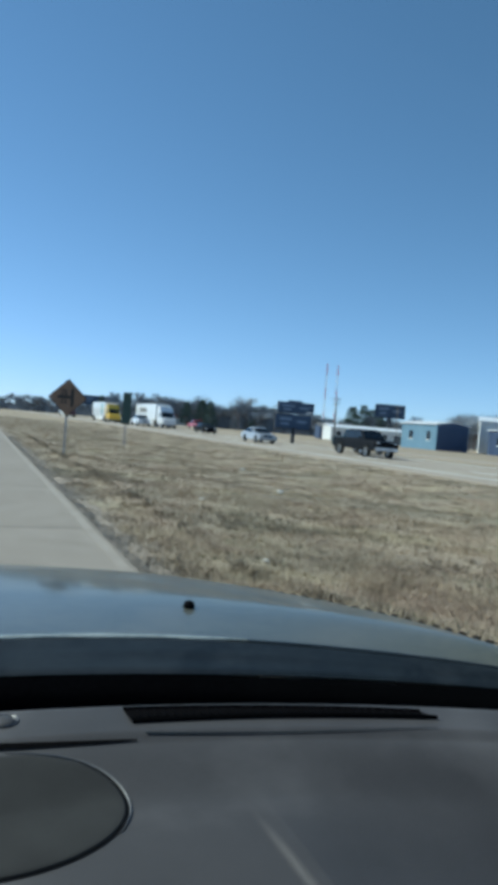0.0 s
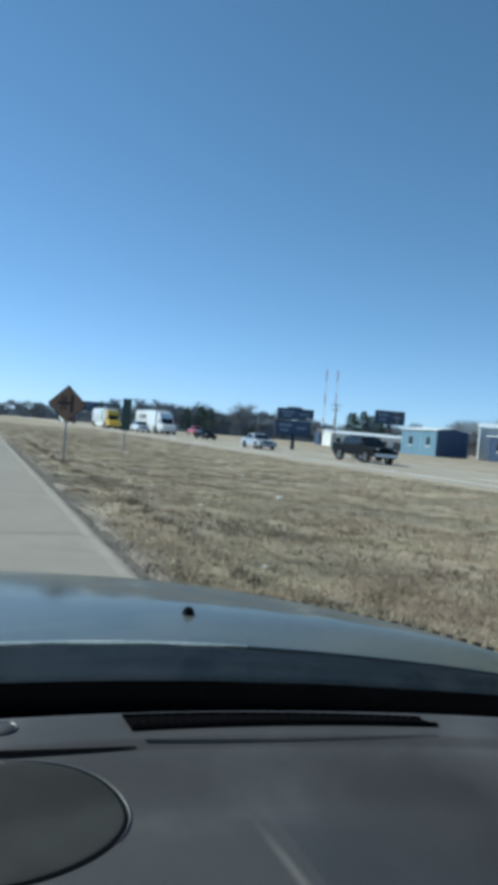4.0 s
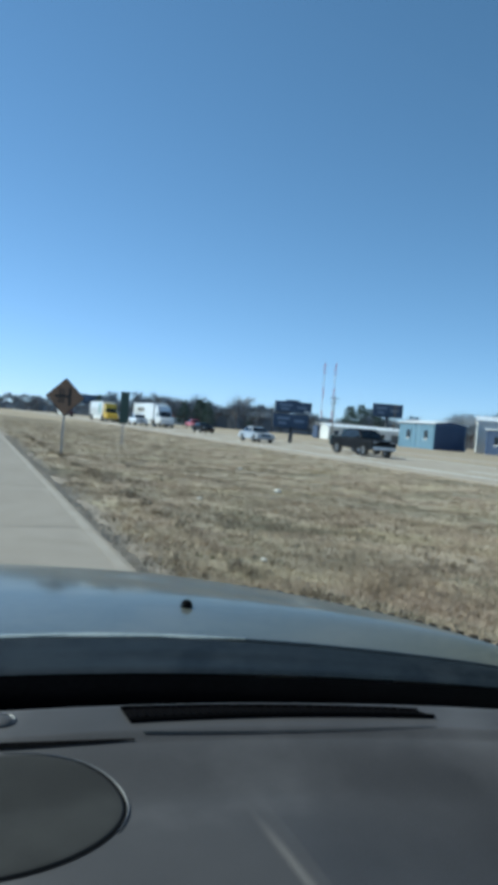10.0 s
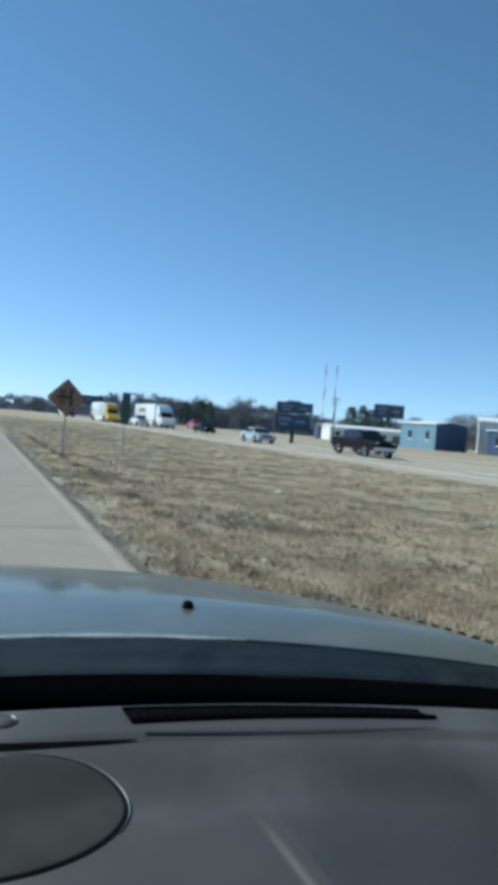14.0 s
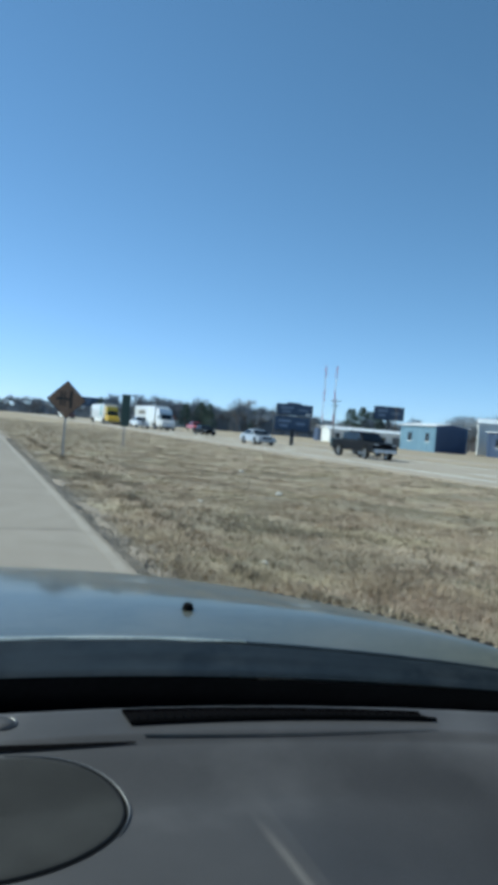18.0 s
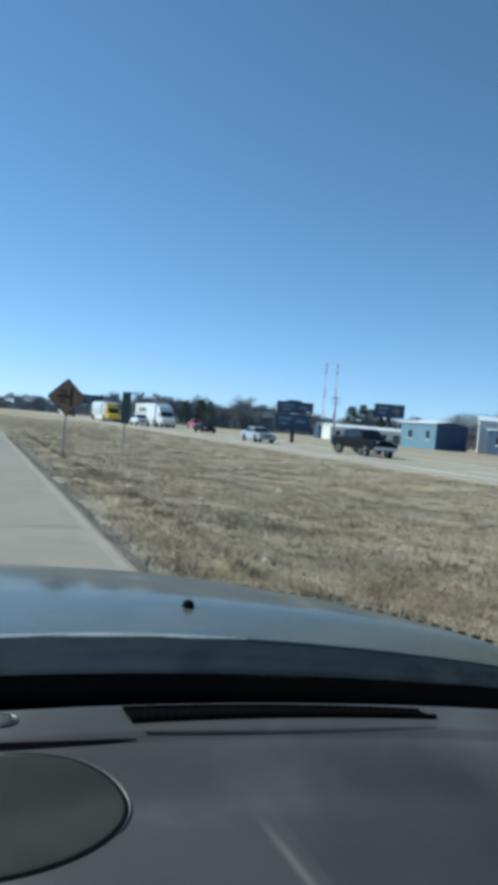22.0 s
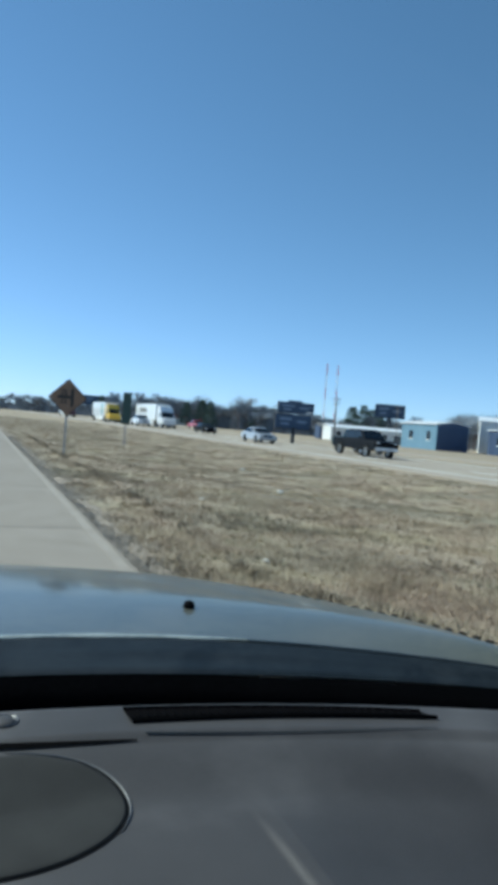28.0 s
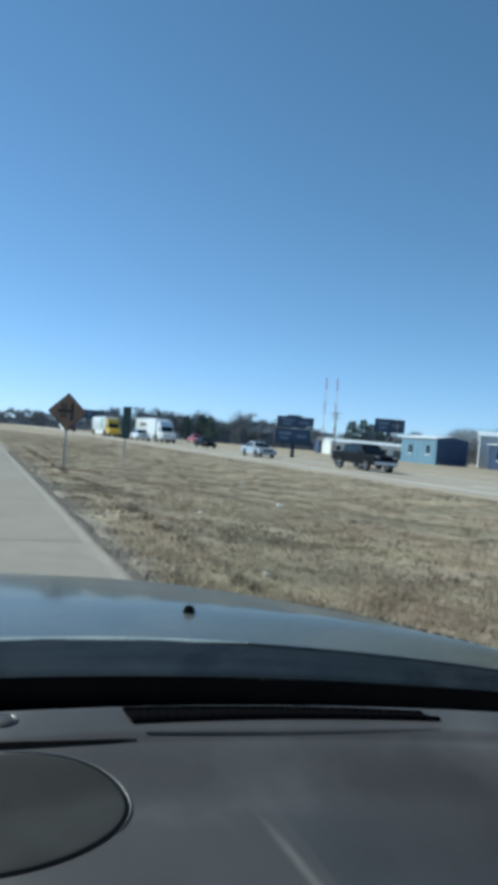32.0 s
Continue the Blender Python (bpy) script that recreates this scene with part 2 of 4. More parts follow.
g_gloss.inputs["Roughness"].default_value = 0.02
g_fr.inputs[0].default_value = 1.25
for a, b in ((g_fr.outputs[0], g_mix.inputs[0]), (g_clear.outputs[0], g_mix.inputs[1]), (g_gloss.outputs[0], g_mix.inputs[2]),
             (g_mix.outputs[0], gn["Material Output"].inputs[0])):
    M_GLASS.node_tree.links.new(a, b)


# ---------------------------------------------------------------- building helpers
def part(name, bm, material, parent=None, label="", smooth=False):
    me = bpy.data.meshes.new(name)
    bm.to_mesh(me)
    bm.free()
    if smooth:
        for p in me.polygons:
            p.use_smooth = True
    me.materials.append(material)
    ob = new(name, me)
    if parent is not None:
        ob.parent = parent
    if label:
        ob["label"] = label
    return ob


def raw(name, verts, faces, material, parent=None, label="", smooth=False):
    me = bpy.data.meshes.new(name)
    me.from_pydata(verts, [], faces)
    if smooth:
        for p in me.polygons:
            p.use_smooth = True
    me.materials.append(material)
    ob = new(name, me)
    if parent is not None:
        ob.parent = parent
    if label:
        ob["label"] = label
    return ob


def thing(name, m, label, category, group=""):
    ob = new(name)
    ob.empty_display_size = 0.1
    ob.matrix_basis = m
    return tagged(ob, label, category, group)


def box(bm, x0, x1, y0, y1, z0, z1, bevel=0.0):
    r = bmesh.ops.create_cube(bm, size=1)
    bmesh.ops.scale(bm, vec=(x1 - x0, y1 - y0, z1 - z0), verts=r["verts"])
    bmesh.ops.translate(bm, vec=((x0 + x1) / 2, (y0 + y1) / 2, (z0 + z1) / 2), verts=r["verts"])
    if bevel:
        es = list({e for v in r["verts"] for e in v.link_edges})
        bmesh.ops.bevel(bm, geom=es, offset=bevel, segments=2, affect="EDGES", profile=0.5)
    return bm


def boxed(*a, bevel=0.0):
    return box(bmesh.new(), *a, bevel=bevel)


def rod(bm, p, q, r0, r1, n=6):
    p, q = Vector(p), Vector(q)
    d = (q - p).normalized()
    s = d.orthogonal().normalized()
    t = d.cross(s)
    rings = []
    for c, r in ((p, r0), (q, r1)):
        rings.append([bm.verts.new(c + (s * math.cos(k * math.tau / n) + t * math.sin(k * math.tau / n)) * r) for k in range(n)])
    for k in range(n):
        bm.faces.new((rings[0][k], rings[0][(k + 1) % n], rings[1][(k + 1) % n], rings[1][k]))
    bm.faces.new(rings[1])
    bm.faces.new(rings[0][::-1])
    return bm


def prism(profile, x0, x1, bevel=0.0):
    """A side profile of (y, z), drawn out from x0 to x1."""
    bm = bmesh.new()
    a = [bm.verts.new((x0, y, z)) for y, z in profile]
    b = [bm.verts.new((x1, y, z)) for y, z in profile]
    n = len(profile)
    bm.faces.new(a[::-1])
    bm.faces.new(b)
    for k in range(n):
        bm.faces.new((a[k], a[(k + 1) % n], b[(k + 1) % n], b[k]))
    bmesh.ops.recalc_face_normals(bm, faces=bm.faces[:])
    if bevel:
        bmesh.ops.bevel(bm, geom=bm.edges[:], offset=bevel, segments=2, affect="EDGES", profile=0.6)
    return bm


def wheel_bm(r, w, n=20):
    bm = bmesh.new()
    prof = [(r * 0.62, -w / 2), (r * 0.94, -w / 2), (r, -w * 0.32), (r, w * 0.32), (r * 0.94, w / 2), (r * 0.62, w / 2)]
    rows = [[bm.verts.new((x, c * math.cos(k * math.tau / n), c * math.sin(k * math.tau / n))) for k in range(n)] for c, x in prof]
    for i in range(len(rows)):
        p, q = rows[i], rows[(i + 1) % len(rows)]
        for k in range(n):
            bm.faces.new((p[k], p[(k + 1) % n], q[(k + 1) % n], q[k]))
    bmesh.ops.recalc_face_normals(bm, faces=bm.faces[:])
    return bm


def rim_bm(r, w, n=20):
    bm = bmesh.new()
    for side in (-1, 1):
        hub = bm.verts.new((side * w * 0.36, 0, 0))
        ring = [bm.verts.new((side * w * (0.42 if k % 4 else 0.30), r * 0.63 * math.cos(k * math.tau / n), r * 0.63 * math.sin(k * math.tau / n)))
                for k in range(n)]
        for k in range(n):
            bm.faces.new((hub, ring[k], ring[(k + 1) % n]))
    return bm


def add_wheel(parent, x, y, r, w):
    wl = part("wheel", wheel_bm(r, w), M_TYRE, parent)
    wl.location = (x, y, r)
    part("rim", rim_bm(r, w), M_RIM, wl, "alloy rim")
    return wl


# ---------------------------------------------------------------- the ground and roads
VERGE0, FAR0, FAR1, FRONT0, FRONT1 = 1.48, 18.6, 33.6, 39.5, 45.5


def step(a, b, t):
    t = min(1.0, max(0.0, (t - a) / (b - a)))
    return t * t * (3 - 2 * t)


def ground_z(x, y):
    z = -0.07
    grassy = step(VERGE0 - 0.1, VERGE0 + 0.5, x) * (1 - step(FAR0 - 0.6, FAR0, x))
    z += grassy * (0.06 - 0.22 * math.exp(-((x - 11) / 5.0) ** 2))
    beyond = step(FAR1, FAR1 + 1.5, x) * (1 - step(FRONT0 - 1.2, FRONT0, x))
    z += 0.04 * beyond
    near = max(grassy, beyond) * math.exp(-(max(0.0, y) / 60) ** 2)
    if near > 0.01:
        p = Vector((x * 0.5, y * 0.5, 0))
        z += near * 0.05 * math.exp(-((x - 2.9 - 0.3 * noise.noise(Vector((0, y * 0.3, 9)))) / 0.3) ** 2)
        z += near * (0.07 * noise.noise(p) + math.exp(-(y / 16) ** 2) * (0.045 * noise.noise(p * 3.1) + 0.028 * noise.noise(p * 9.0)))
    z += step(FRONT1, FRONT1 + 3, x) * 0.04
    return z


def stations(spans):
    out = []
    for a, b, d in spans:
        k = max(1, round((b - a) / d))
        out += [a + (b - a) * i / k for i in range(k)]
    return out + [spans[-1][1]]


gx = stations([(-4200, -200, 800), (-200, -20, 60), (-20, 1.2, 5), (1.2, 10, 0.15), (10, 23, 0.5), (23, 48, 1.5), (48, 200, 20), (200, 4200, 800)])
gy = stations([(-4200, -200, 800), (-200, -8, 40), (-8, 2, 0.5), (2, 16, 0.14), (16, 40, 0.6), (40, 120, 4), (120, 400, 40), (400, 4700, 500)])
gv = [(x, y, ground_z(x, y)) for y in gy for x in gx]
nx = len(gx)
gf = [(j * nx + i, j * nx + i + 1, (j + 1) * nx + i + 1, (j + 1) * nx + i) for j in range(len(gy) - 1) for i in range(nx - 1)]
tagged(raw("ground", gv, gf, M_SOIL, smooth=True), "dry tan winter grass verge and open fields", "ground", kind="structure")


def slab(name, x0, x1, material, label, top=0.0, top_fray=0.0):
    bm = bmesh.new()
    ys = stations([(-300, 0, 60), (0, 36, 0.3 if top_fray else 6), (36, 200, 4), (200, 4400, 350)])
    rows = []
    for y in ys:
        w = 0.05 * noise.noise(Vector((x1, y * 0.35, 3))) if y < 120 else 0
        w += top_fray * (noise.noise(Vector((x1, y * 1.3, 8))) + 0.6 * noise.noise(Vector((x1, y * 3.1, 8)))) if 0 < y < 60 else 0
        rows.append([bm.verts.new(c) for c in ((x0, y, -0.25), (x0, y, top), (x0 + (x1 - x0) / 2, y, top + 0.02), (x1 + w, y, top), (x1 + w + 0.05, y, -0.25))])
    for a, b in zip(rows, rows[1:]):
        for k in range(4):
            bm.faces.new((a[k], b[k], b[k + 1], a[k + 1]))
    bmesh.ops.recalc_face_normals(bm, faces=bm.faces[:])
    return tagged(part(name, bm, material), label, "road", kind="structure")


road = slab("road", -8.4, 1.54, M_ROAD, "worn pale grey concrete frontage road beside the highway", top=-0.032)
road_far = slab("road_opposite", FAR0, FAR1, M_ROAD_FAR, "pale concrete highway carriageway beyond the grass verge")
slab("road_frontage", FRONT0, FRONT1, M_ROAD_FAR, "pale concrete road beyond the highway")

part("edge_line", boxed(1.37, 1.49, -60, 900, 0.0045, 0.008), M_EDGE, road, "worn white edge line")
part("edge_line", boxed(FAR0 + 2.4, FAR0 + 2.62, -60, 900, 0.010, 0.018), M_WHITEPAINT, road_far, "white edge line")
part("edge_line", boxed(FAR1 - 1.35, FAR1 - 1.13, -60, 900, 0.010, 0.018), M_WHITEPAINT, road_far, "white edge line")
# concrete panels with open joints on the near road
rngs = random.Random(3)
panel = boxed(-2.485, 2.485, -2.2765, 2.2765, -0.06, 0.0, bevel=0.006)
panel_me = None
for col in (-0.945, -5.925):
    for k in range(-3, 27):
        if panel_me is None:
            ob = part("concrete_panel", panel, M_PANEL, road)
            panel_me = ob.data
        else:
            ob = new("concrete_panel", panel_me)
            ob.parent = road
        ob.matrix_basis = pose(col, 1.9 + 4.56 * k, 0.003 + rngs.uniform(-0.0015, 0.0015), 0, 0, rngs.uniform(-0.04, 0.04))

dash_me = None
for lane in (24.8, 28.5):
    for k in range(40):
        if dash_me is None:
            ob = part("lane_dash", boxed(-0.10, 0.10, 0, 3.05, 0, 0.008), M_WHITEPAINT, road_far, "white lane dash")
            dash_me = ob.data
        else:
            ob = new("lane_dash", dash_me)
            ob.parent = road_far
        ob.location = (lane, 2 + k * 12.2, 0.024)

# gravel strip that frays the pavement's edge
rng = random.Random(5)
sv, sf = [], []
for k in range(8000):
    y = 2.2 + 34 * rng.random() ** 1.8
    x = 1.55 + abs(rng.gauss(0, 0.30))
    r = rng.uniform(0.008, 0.024)
    z = ground_z(x, y) if x > 1.66 else -0.01
    z = max(z, -0.02)
    b = len(sv)
    for q in range(4):
        a = q * math.tau / 4 + rng.random()
        sv.append((x + r * math.cos(a), y + r * math.sin(a), z))
    sv.append((x, y, z + r * rng.uniform(0.5, 1.0)))
    sf += [(b + q, b + (q + 1) % 4, b + 4) for q in range(4)]
tagged(raw("shoulder_gravel", sv, sf, M_GRAVEL), "loose pale gravel along the pavement edge", "gravel", kind="stuff")

# dusty earth strip that blurs the pavement's edge
bm = bmesh.new()
rows = []
for y in stations([(1, 30, 0.18), (30, 90, 1.0)]):
    fade = max(0.15, 1 - y / 110)
    xo = 1.93 + fade * (0.16 * noise.noise(Vector((0, y * 0.9, 14))) + 0.10 * noise.noise(Vector((0, y * 2.7, 15))))
    xi = 1.50 + 0.05 * noise.noise(Vector((0, y * 1.1, 16)))
    row = []
    for k in range(6):
        x = xi + (xo - xi) * k / 5
        z = 0.009 if k == 0 else max(ground_z(x, y) + 0.012, 0.004 - 0.02 * k)
        row.append(bm.verts.new((x, y, z if k < 5 else ground_z(x, y) - 0.02)))
    rows.append(row)
for a, b in zip(rows, rows[1:]):
    for k in range(5):
        bm.faces.new((a[k], b[k], b[k + 1], a[k + 1]))
bmesh.ops.recalc_face_normals(bm, faces=bm.faces[:])
tagged(part("shoulder", bm, M_DUST, smooth=True), "dusty tan earth shoulder along the pavement edge", "shoulder", kind="structure")

# short winter grass
rng = random.Random(11)
bv, bf = [], []


def blade(x, y, z, h, lean_a, lean, w):
    b = len(bv)
    dx, dy = math.cos(lean_a) * lean, math.sin(lean_a) * lean
    px, py = -math.sin(lean_a) * w, math.cos(lean_a) * w
    bv.extend(((x - px, y - py, z - 0.008), (x + px, y + py, z - 0.008), (x + dx, y + dy, z + h)))
    bf.append((b, b + 1, b + 2))


made = 0
while made < 56000:
    d = 3.0 + 115 * rng.random() ** 2.6
    a = radians(rng.uniform(0.6, 47))
    x, y = d * math.sin(a), d * math.cos(a)
    if x < 1.66 or x > FAR0 - 0.2:
        continue
    thick = noise.noise(Vector((x * 0.8, y * 0.8, 7))) + 0.5 * noise.noise(Vector((x * 2.6, y * 2.6, 2)))
    if x < 2.3 and rng.random() > (x - 1.58) / 0.72:
        continue
    if thick < rng.uniform(-0.75, 0.35):
        continue
    made += 1
    z = ground_z(x, y)
    for k in range(8):
        blade(x + rng.gauss(0, 0.045), y + rng.gauss(0, 0.045), z, rng.uniform(0.012, 0.05) * (1 + 0.5 * max(0, thick)),
              rng.uniform(0, math.tau), rng.uniform(0.02, 0.075), rng.uniform(0.0016, 0.0036) * (1 + d / 14))
for k in range(5000):  # beside and behind the vehicle
    x, y = 1.7 + 7 * rng.random() ** 1.3, rng.uniform(-7, 4)
    if x * x + y * y < 9.6 and y > 0:
        continue
    z = ground_z(x, y)
    for j in range(6):
        blade(x + rng.gauss(0, 0.06), y + rng.gauss(0, 0.06), z, rng.uniform(0.012, 0.05), rng.uniform(0, math.tau), rng.uniform(0.02, 0.075), rng.uniform(0.003, 0.006))
tagged(raw("dry_grass", bv, bf, M_BLADE), "short dry tan grass covering the verge", "grass", kind="stuff")

def tufts(count, salt, edge, reach, tall, width, lo, hi):
    """Small clumps of blades, thinning out with distance and gathered in loose drifts."""
    for k in range(count):
        d = 3.1 + 80 * rng.random() ** 2.2
        a = radians(rng.uniform(0.8, 46))
        x, y = d * math.sin(a), d * math.cos(a)
        if x < edge or x > FAR0 - 0.3:
            continue
        drift = noise.noise(Vector((x * 0.45, y * 0.45, salt))) + 0.7 * noise.noise(Vector((x * 1.7, y * 1.7, salt)))
        if drift < rng.uniform(lo, hi):
            continue
        z = ground_z(x, y)
        r = rng.uniform(*reach) * (1 + d / 45)
        for j in range(14):
            blade(x + rng.gauss(0, r), y + rng.gauss(0, r), z, rng.uniform(*tall), rng.uniform(0, math.tau), rng.uniform(0.015, 0.07), rng.uniform(*width) * (1 + d / 26))


# dark dead weed clumps
bv, bf = [], []
tufts(9500, 21, 1.74, (0.03, 0.11), (0.02, 0.085), (0.003, 0.008), -0.4, 0.5)
for k in range(420):  # a broken line of weeds along the old rut beside the road
    y = 3 + 38 * rng.random() ** 1.7
    x = 2.75 + 0.16 * noise.noise(Vector((0, y * 0.5, 30))) + rng.gauss(0, 0.05)
    if noise.noise(Vector((0, y * 1.1, 31))) < rng.uniform(-0.35, 0.3):
        continue
    z = ground_z(x, y)
    for j in range(16):
        blade(x + rng.gauss(0, 0.05), y + rng.gauss(0, 0.09), z, rng.uniform(0.02, 0.09), rng.uniform(0, math.tau), rng.uniform(0.015, 0.07), rng.uniform(0.003, 0.007) * (1 + y / 26))
tagged(raw("dead_weeds", bv, bf, M_WEED), "dark brown dead weed clumps scattered in the grass", "weeds", kind="stuff")

# pale straw tufts
bv, bf = [], []
tufts(14000, 33, 1.80, (0.02, 0.08), (0.02, 0.075), (0.0016, 0.004), -0.45, 0.45)
tagged(raw("straw_tufts", bv, bf, M_STRAW), "pale straw-coloured grass tufts scattered over the verge", "grass", kind="stuff")

# low olive winter weeds
bv, bf = [], []
tufts(5000, 47, 2.2, (0.03, 0.12), (0.01, 0.04), (0.004, 0.011), -0.1, 0.6)
tagged(raw("green_weeds", bv, bf, M_OLIVE), "low dull olive winter weeds among the dry grass", "weeds", kind="stuff")

# ---------------------------------------------------------------- own vehicle: hood, cowl, dashboard, cabin
def rear_y(x):
    """Back edge of the hood."""
    return 0.911 + 0.050 * abs(x) - 0.5151 * x * x


def cowl_y(x):
    return 0.8356 - 0.0399 * abs(x) - 0.278 * x * x


def dash_y(x):
    """Forward edge of the dashboard top."""
    return 0.7294 - 0.0127 * abs(x) - 0.2718 * x * x


vehicle = thing("vehicle", pose(0, 0, 0), "dark blue vehicle with a charcoal dashboard, standing on the lane", "vehicle")


def rim_x(c):
    """Half the hood's outline, squared off at the fenders."""
    x = -0.1 + (1.35 if c > 0 else 0.85) * c
    return 1.0 + 0.1 * math.tanh((x - 1.0) / 0.1) if x > 1.0 else x


# hood: lofted from its back edge to a crease, rolled off to the rim, then down the nose
bm = bmesh.new()
rows = []
NT, NS = 80, 14
for i in range(NT + 1):
    th = math.pi * i / NT
    c, s = math.cos(th), math.sin(th)
    left = c < 0
    rx = -0.19 + (0.50 if left else 0.88) * c
    back = Vector((rx, rear_y(rx), EYE_Z - 0.29))
    crease = Vector((-0.19 + (0.60 if left else 0.99 - 0.035 * c) * c, 0.67 + 0.925 * s, EYE_Z - 0.347 - 0.012 * max(0.0, c) + 0.026 * max(0.0, c) ** 2))
    rim = Vector((rim_x(c), 0.4 + 1.55 * s, EYE_Z - 0.42))
    row = []
    for k in range(NS):
        f = k / NS
        p = back.lerp(crease, f)
        p.z += (0.002 + 0.030 * max(0.0, c) ** 2) * math.sin(math.pi * f)
        row.append(bm.verts.new(p))
    for k in range(NS + 1):
        f = k / NS
        p = crease.lerp(rim, f)
        p.z += (0.004 + 0.008 * step(0.15, 0.6, c)) * math.sin(math.pi * f)
        row.append(bm.verts.new(p))
    out = rim - crease
    out.z = 0
    out.normalize()
    for e, d in ((0.03, 0.016), (0.052, 0.04), (0.064, 0.08), (0.068, 0.16), (0.068, 0.42)):
        row.append(bm.verts.new(rim + out * e - Vector((0, 0, d))))
    rows.append(row)
for a, b in zip(rows, rows[1:]):
    for k in range(len(a) - 1):
        bm.faces.new((a[k], a[k + 1], b[k + 1], b[k]))
bmesh.ops.recalc_face_normals(bm, faces=bm.faces[:])
hood = part("hood", bm, M_PAINT, vehicle, "glossy dark blue hood reflecting the sky", smooth=True)

# small dark clips along the rolled edge of the hood
clip_me = None
for k in range(24):
    th = radians(24 + 30 * k / 23)
    p = Vector((rim_x(math.cos(th)), 0.4 + 1.55 * math.sin(th), EYE_Z - 0.4178))
    turn = math.atan2(1.55 * math.cos(th), -1.35 * math.sin(th))
    if clip_me is None:
        ob = part("edge_clip", boxed(-0.008, 0.008, -0.005, 0.005, -0.004, 0.0035, bevel=0.0015), M_CLIP, hood, "small dark rubber clip")
        clip_me = ob.data
    else:
        ob = new("edge_clip", clip_me)
        ob.parent = hood
        ob["label"] = "small dark rubber clip"
    ob.matrix_basis = pose(p.x, p.y, p.z, 0, 0, math.degrees(turn))

# washer nozzle
bm = bmesh.new()
bmesh.ops.create_uvsphere(bm, u_segments=16, v_segments=10, radius=0.0092)
bmesh.ops.scale(bm, vec=(1, 1.2, 1.0), verts=bm.verts[:])
box(bm, -0.0105, 0.0105, -0.013, 0.013, -0.016, -0.003, bevel=0.003)
noz = part("washer_nozzle", bm, M_BLACK, hood, "small black washer nozzle", smooth=True)
noz.location = (0.3445, 1.054, EYE_Z - 0.2945)

# cowl under the windshield
bm = bmesh.new()
rows = []
for i in range(61):
    x = -0.92 + 1.92 * i / 60
    r, c = rear_y(x), cowl_y(x)
    r = max(r, c + 0.02)
    row = [(x, r + 0.02, EYE_Z - 0.33), (x, r + 0.001, EYE_Z - 0.2915), (x, r - 0.006, EYE_Z - 0.292)]
    for k in range(1, 7):
        f = k / 6
        ruck = 0.0022 * noise.noise(Vector((x * 5, f * 4, 1))) * math.sin(math.pi * f)
        row.append((x, r - 0.006 + (c - r + 0.006) * f, EYE_Z - 0.2925 - 0.0145 * f + ruck))
    row += [(x, c - 0.003, EYE_Z - 0.309)]
    rows.append([bm.verts.new(p) for p in row])
for a, b in zip(rows, rows[1:]):
    for k in range(len(a) - 1):
        bm.faces.new((a[k], b[k], b[k + 1], a[k + 1]))
bmesh.ops.recalc_face_normals(bm, faces=bm.faces[:])
part("cowl", bm, M_COWL, vehicle, "dark plastic cowl below the windshield", smooth=True)

# weather strip at the hood's back edge: a low rounded lip, pale on the driver's side, dark beyond
for xs, xe, wide, tall, stuff_, words in ((-0.75, 0.37, 0.0062, 0.0022, M_SEAL, "thin pale seal on the back edge"), (0.37, 0.75, 0.007, 0.0012, M_COWL, "dark rubber seal on the back edge")):
    bm = bmesh.new()
    rows = []
    for i in range(61):
        x = xs + (xe - xs) * i / 60
        worn = 0.85 + 0.2 * noise.noise(Vector((x * 14, 2, 5)))
        end = min(1.0, 0.15 + 12 * (xe - x)) * worn
        y = rear_y(x) + 0.004
        rows.append([bm.verts.new((x, y + wide * end * u, EYE_Z - 0.2905 + tall * v)) for u, v in ((1.0, -0.5), (0.6, 0.75), (0.0, 1.0), (-0.6, 0.7), (-1.0, -0.3))])
    for a, b in zip(rows, rows[1:]):
        for k in range(4):
            bm.faces.new((a[k], a[k + 1], b[k + 1], b[k]))
    bmesh.ops.recalc_face_normals(bm, faces=bm.faces[:])
    part("hood_seal", bm, stuff_, hood, words, smooth=True)

# well between dashboard and glass, its deep shade put into a black colour
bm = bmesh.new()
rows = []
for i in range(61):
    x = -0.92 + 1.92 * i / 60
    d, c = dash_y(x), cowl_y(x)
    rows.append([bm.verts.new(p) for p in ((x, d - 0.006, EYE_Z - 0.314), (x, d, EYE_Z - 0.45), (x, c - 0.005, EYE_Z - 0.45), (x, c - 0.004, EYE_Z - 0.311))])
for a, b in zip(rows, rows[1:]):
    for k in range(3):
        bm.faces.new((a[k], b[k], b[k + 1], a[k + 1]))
part("glass_well", bm, M_BLACK, vehicle, "gap at the foot of the windshield, coloured black for its shade")

# dashboard top
SPK = (0.035, 0.5555, 0.107, 0.0755)  # speaker centre and half sizes


def dash_z(x, y):
    q = y + 0.7294 - dash_y(x)
    d = 0.300 + 0.005 * (1 - step(0.635, 0.655, q)) + 0.015 * (1 - step(0.555, 0.645, q))
    d += 0.9 * max(0.0, 0.40 - y) ** 2
    d += 0.018 * step(dash_y(x) - 0.022, dash_y(x), y) ** 2
    fade = 1 - step(0.45, 0.535, y)
    d -= 0.0032 * step(0.240, 0.247, x + 0.05 * (y - 0.47)) * fade
    d += 0.20 * max(0.0, x - 0.26) * (1 - step(0.44, 0.63, q))
    return EYE_Z - d


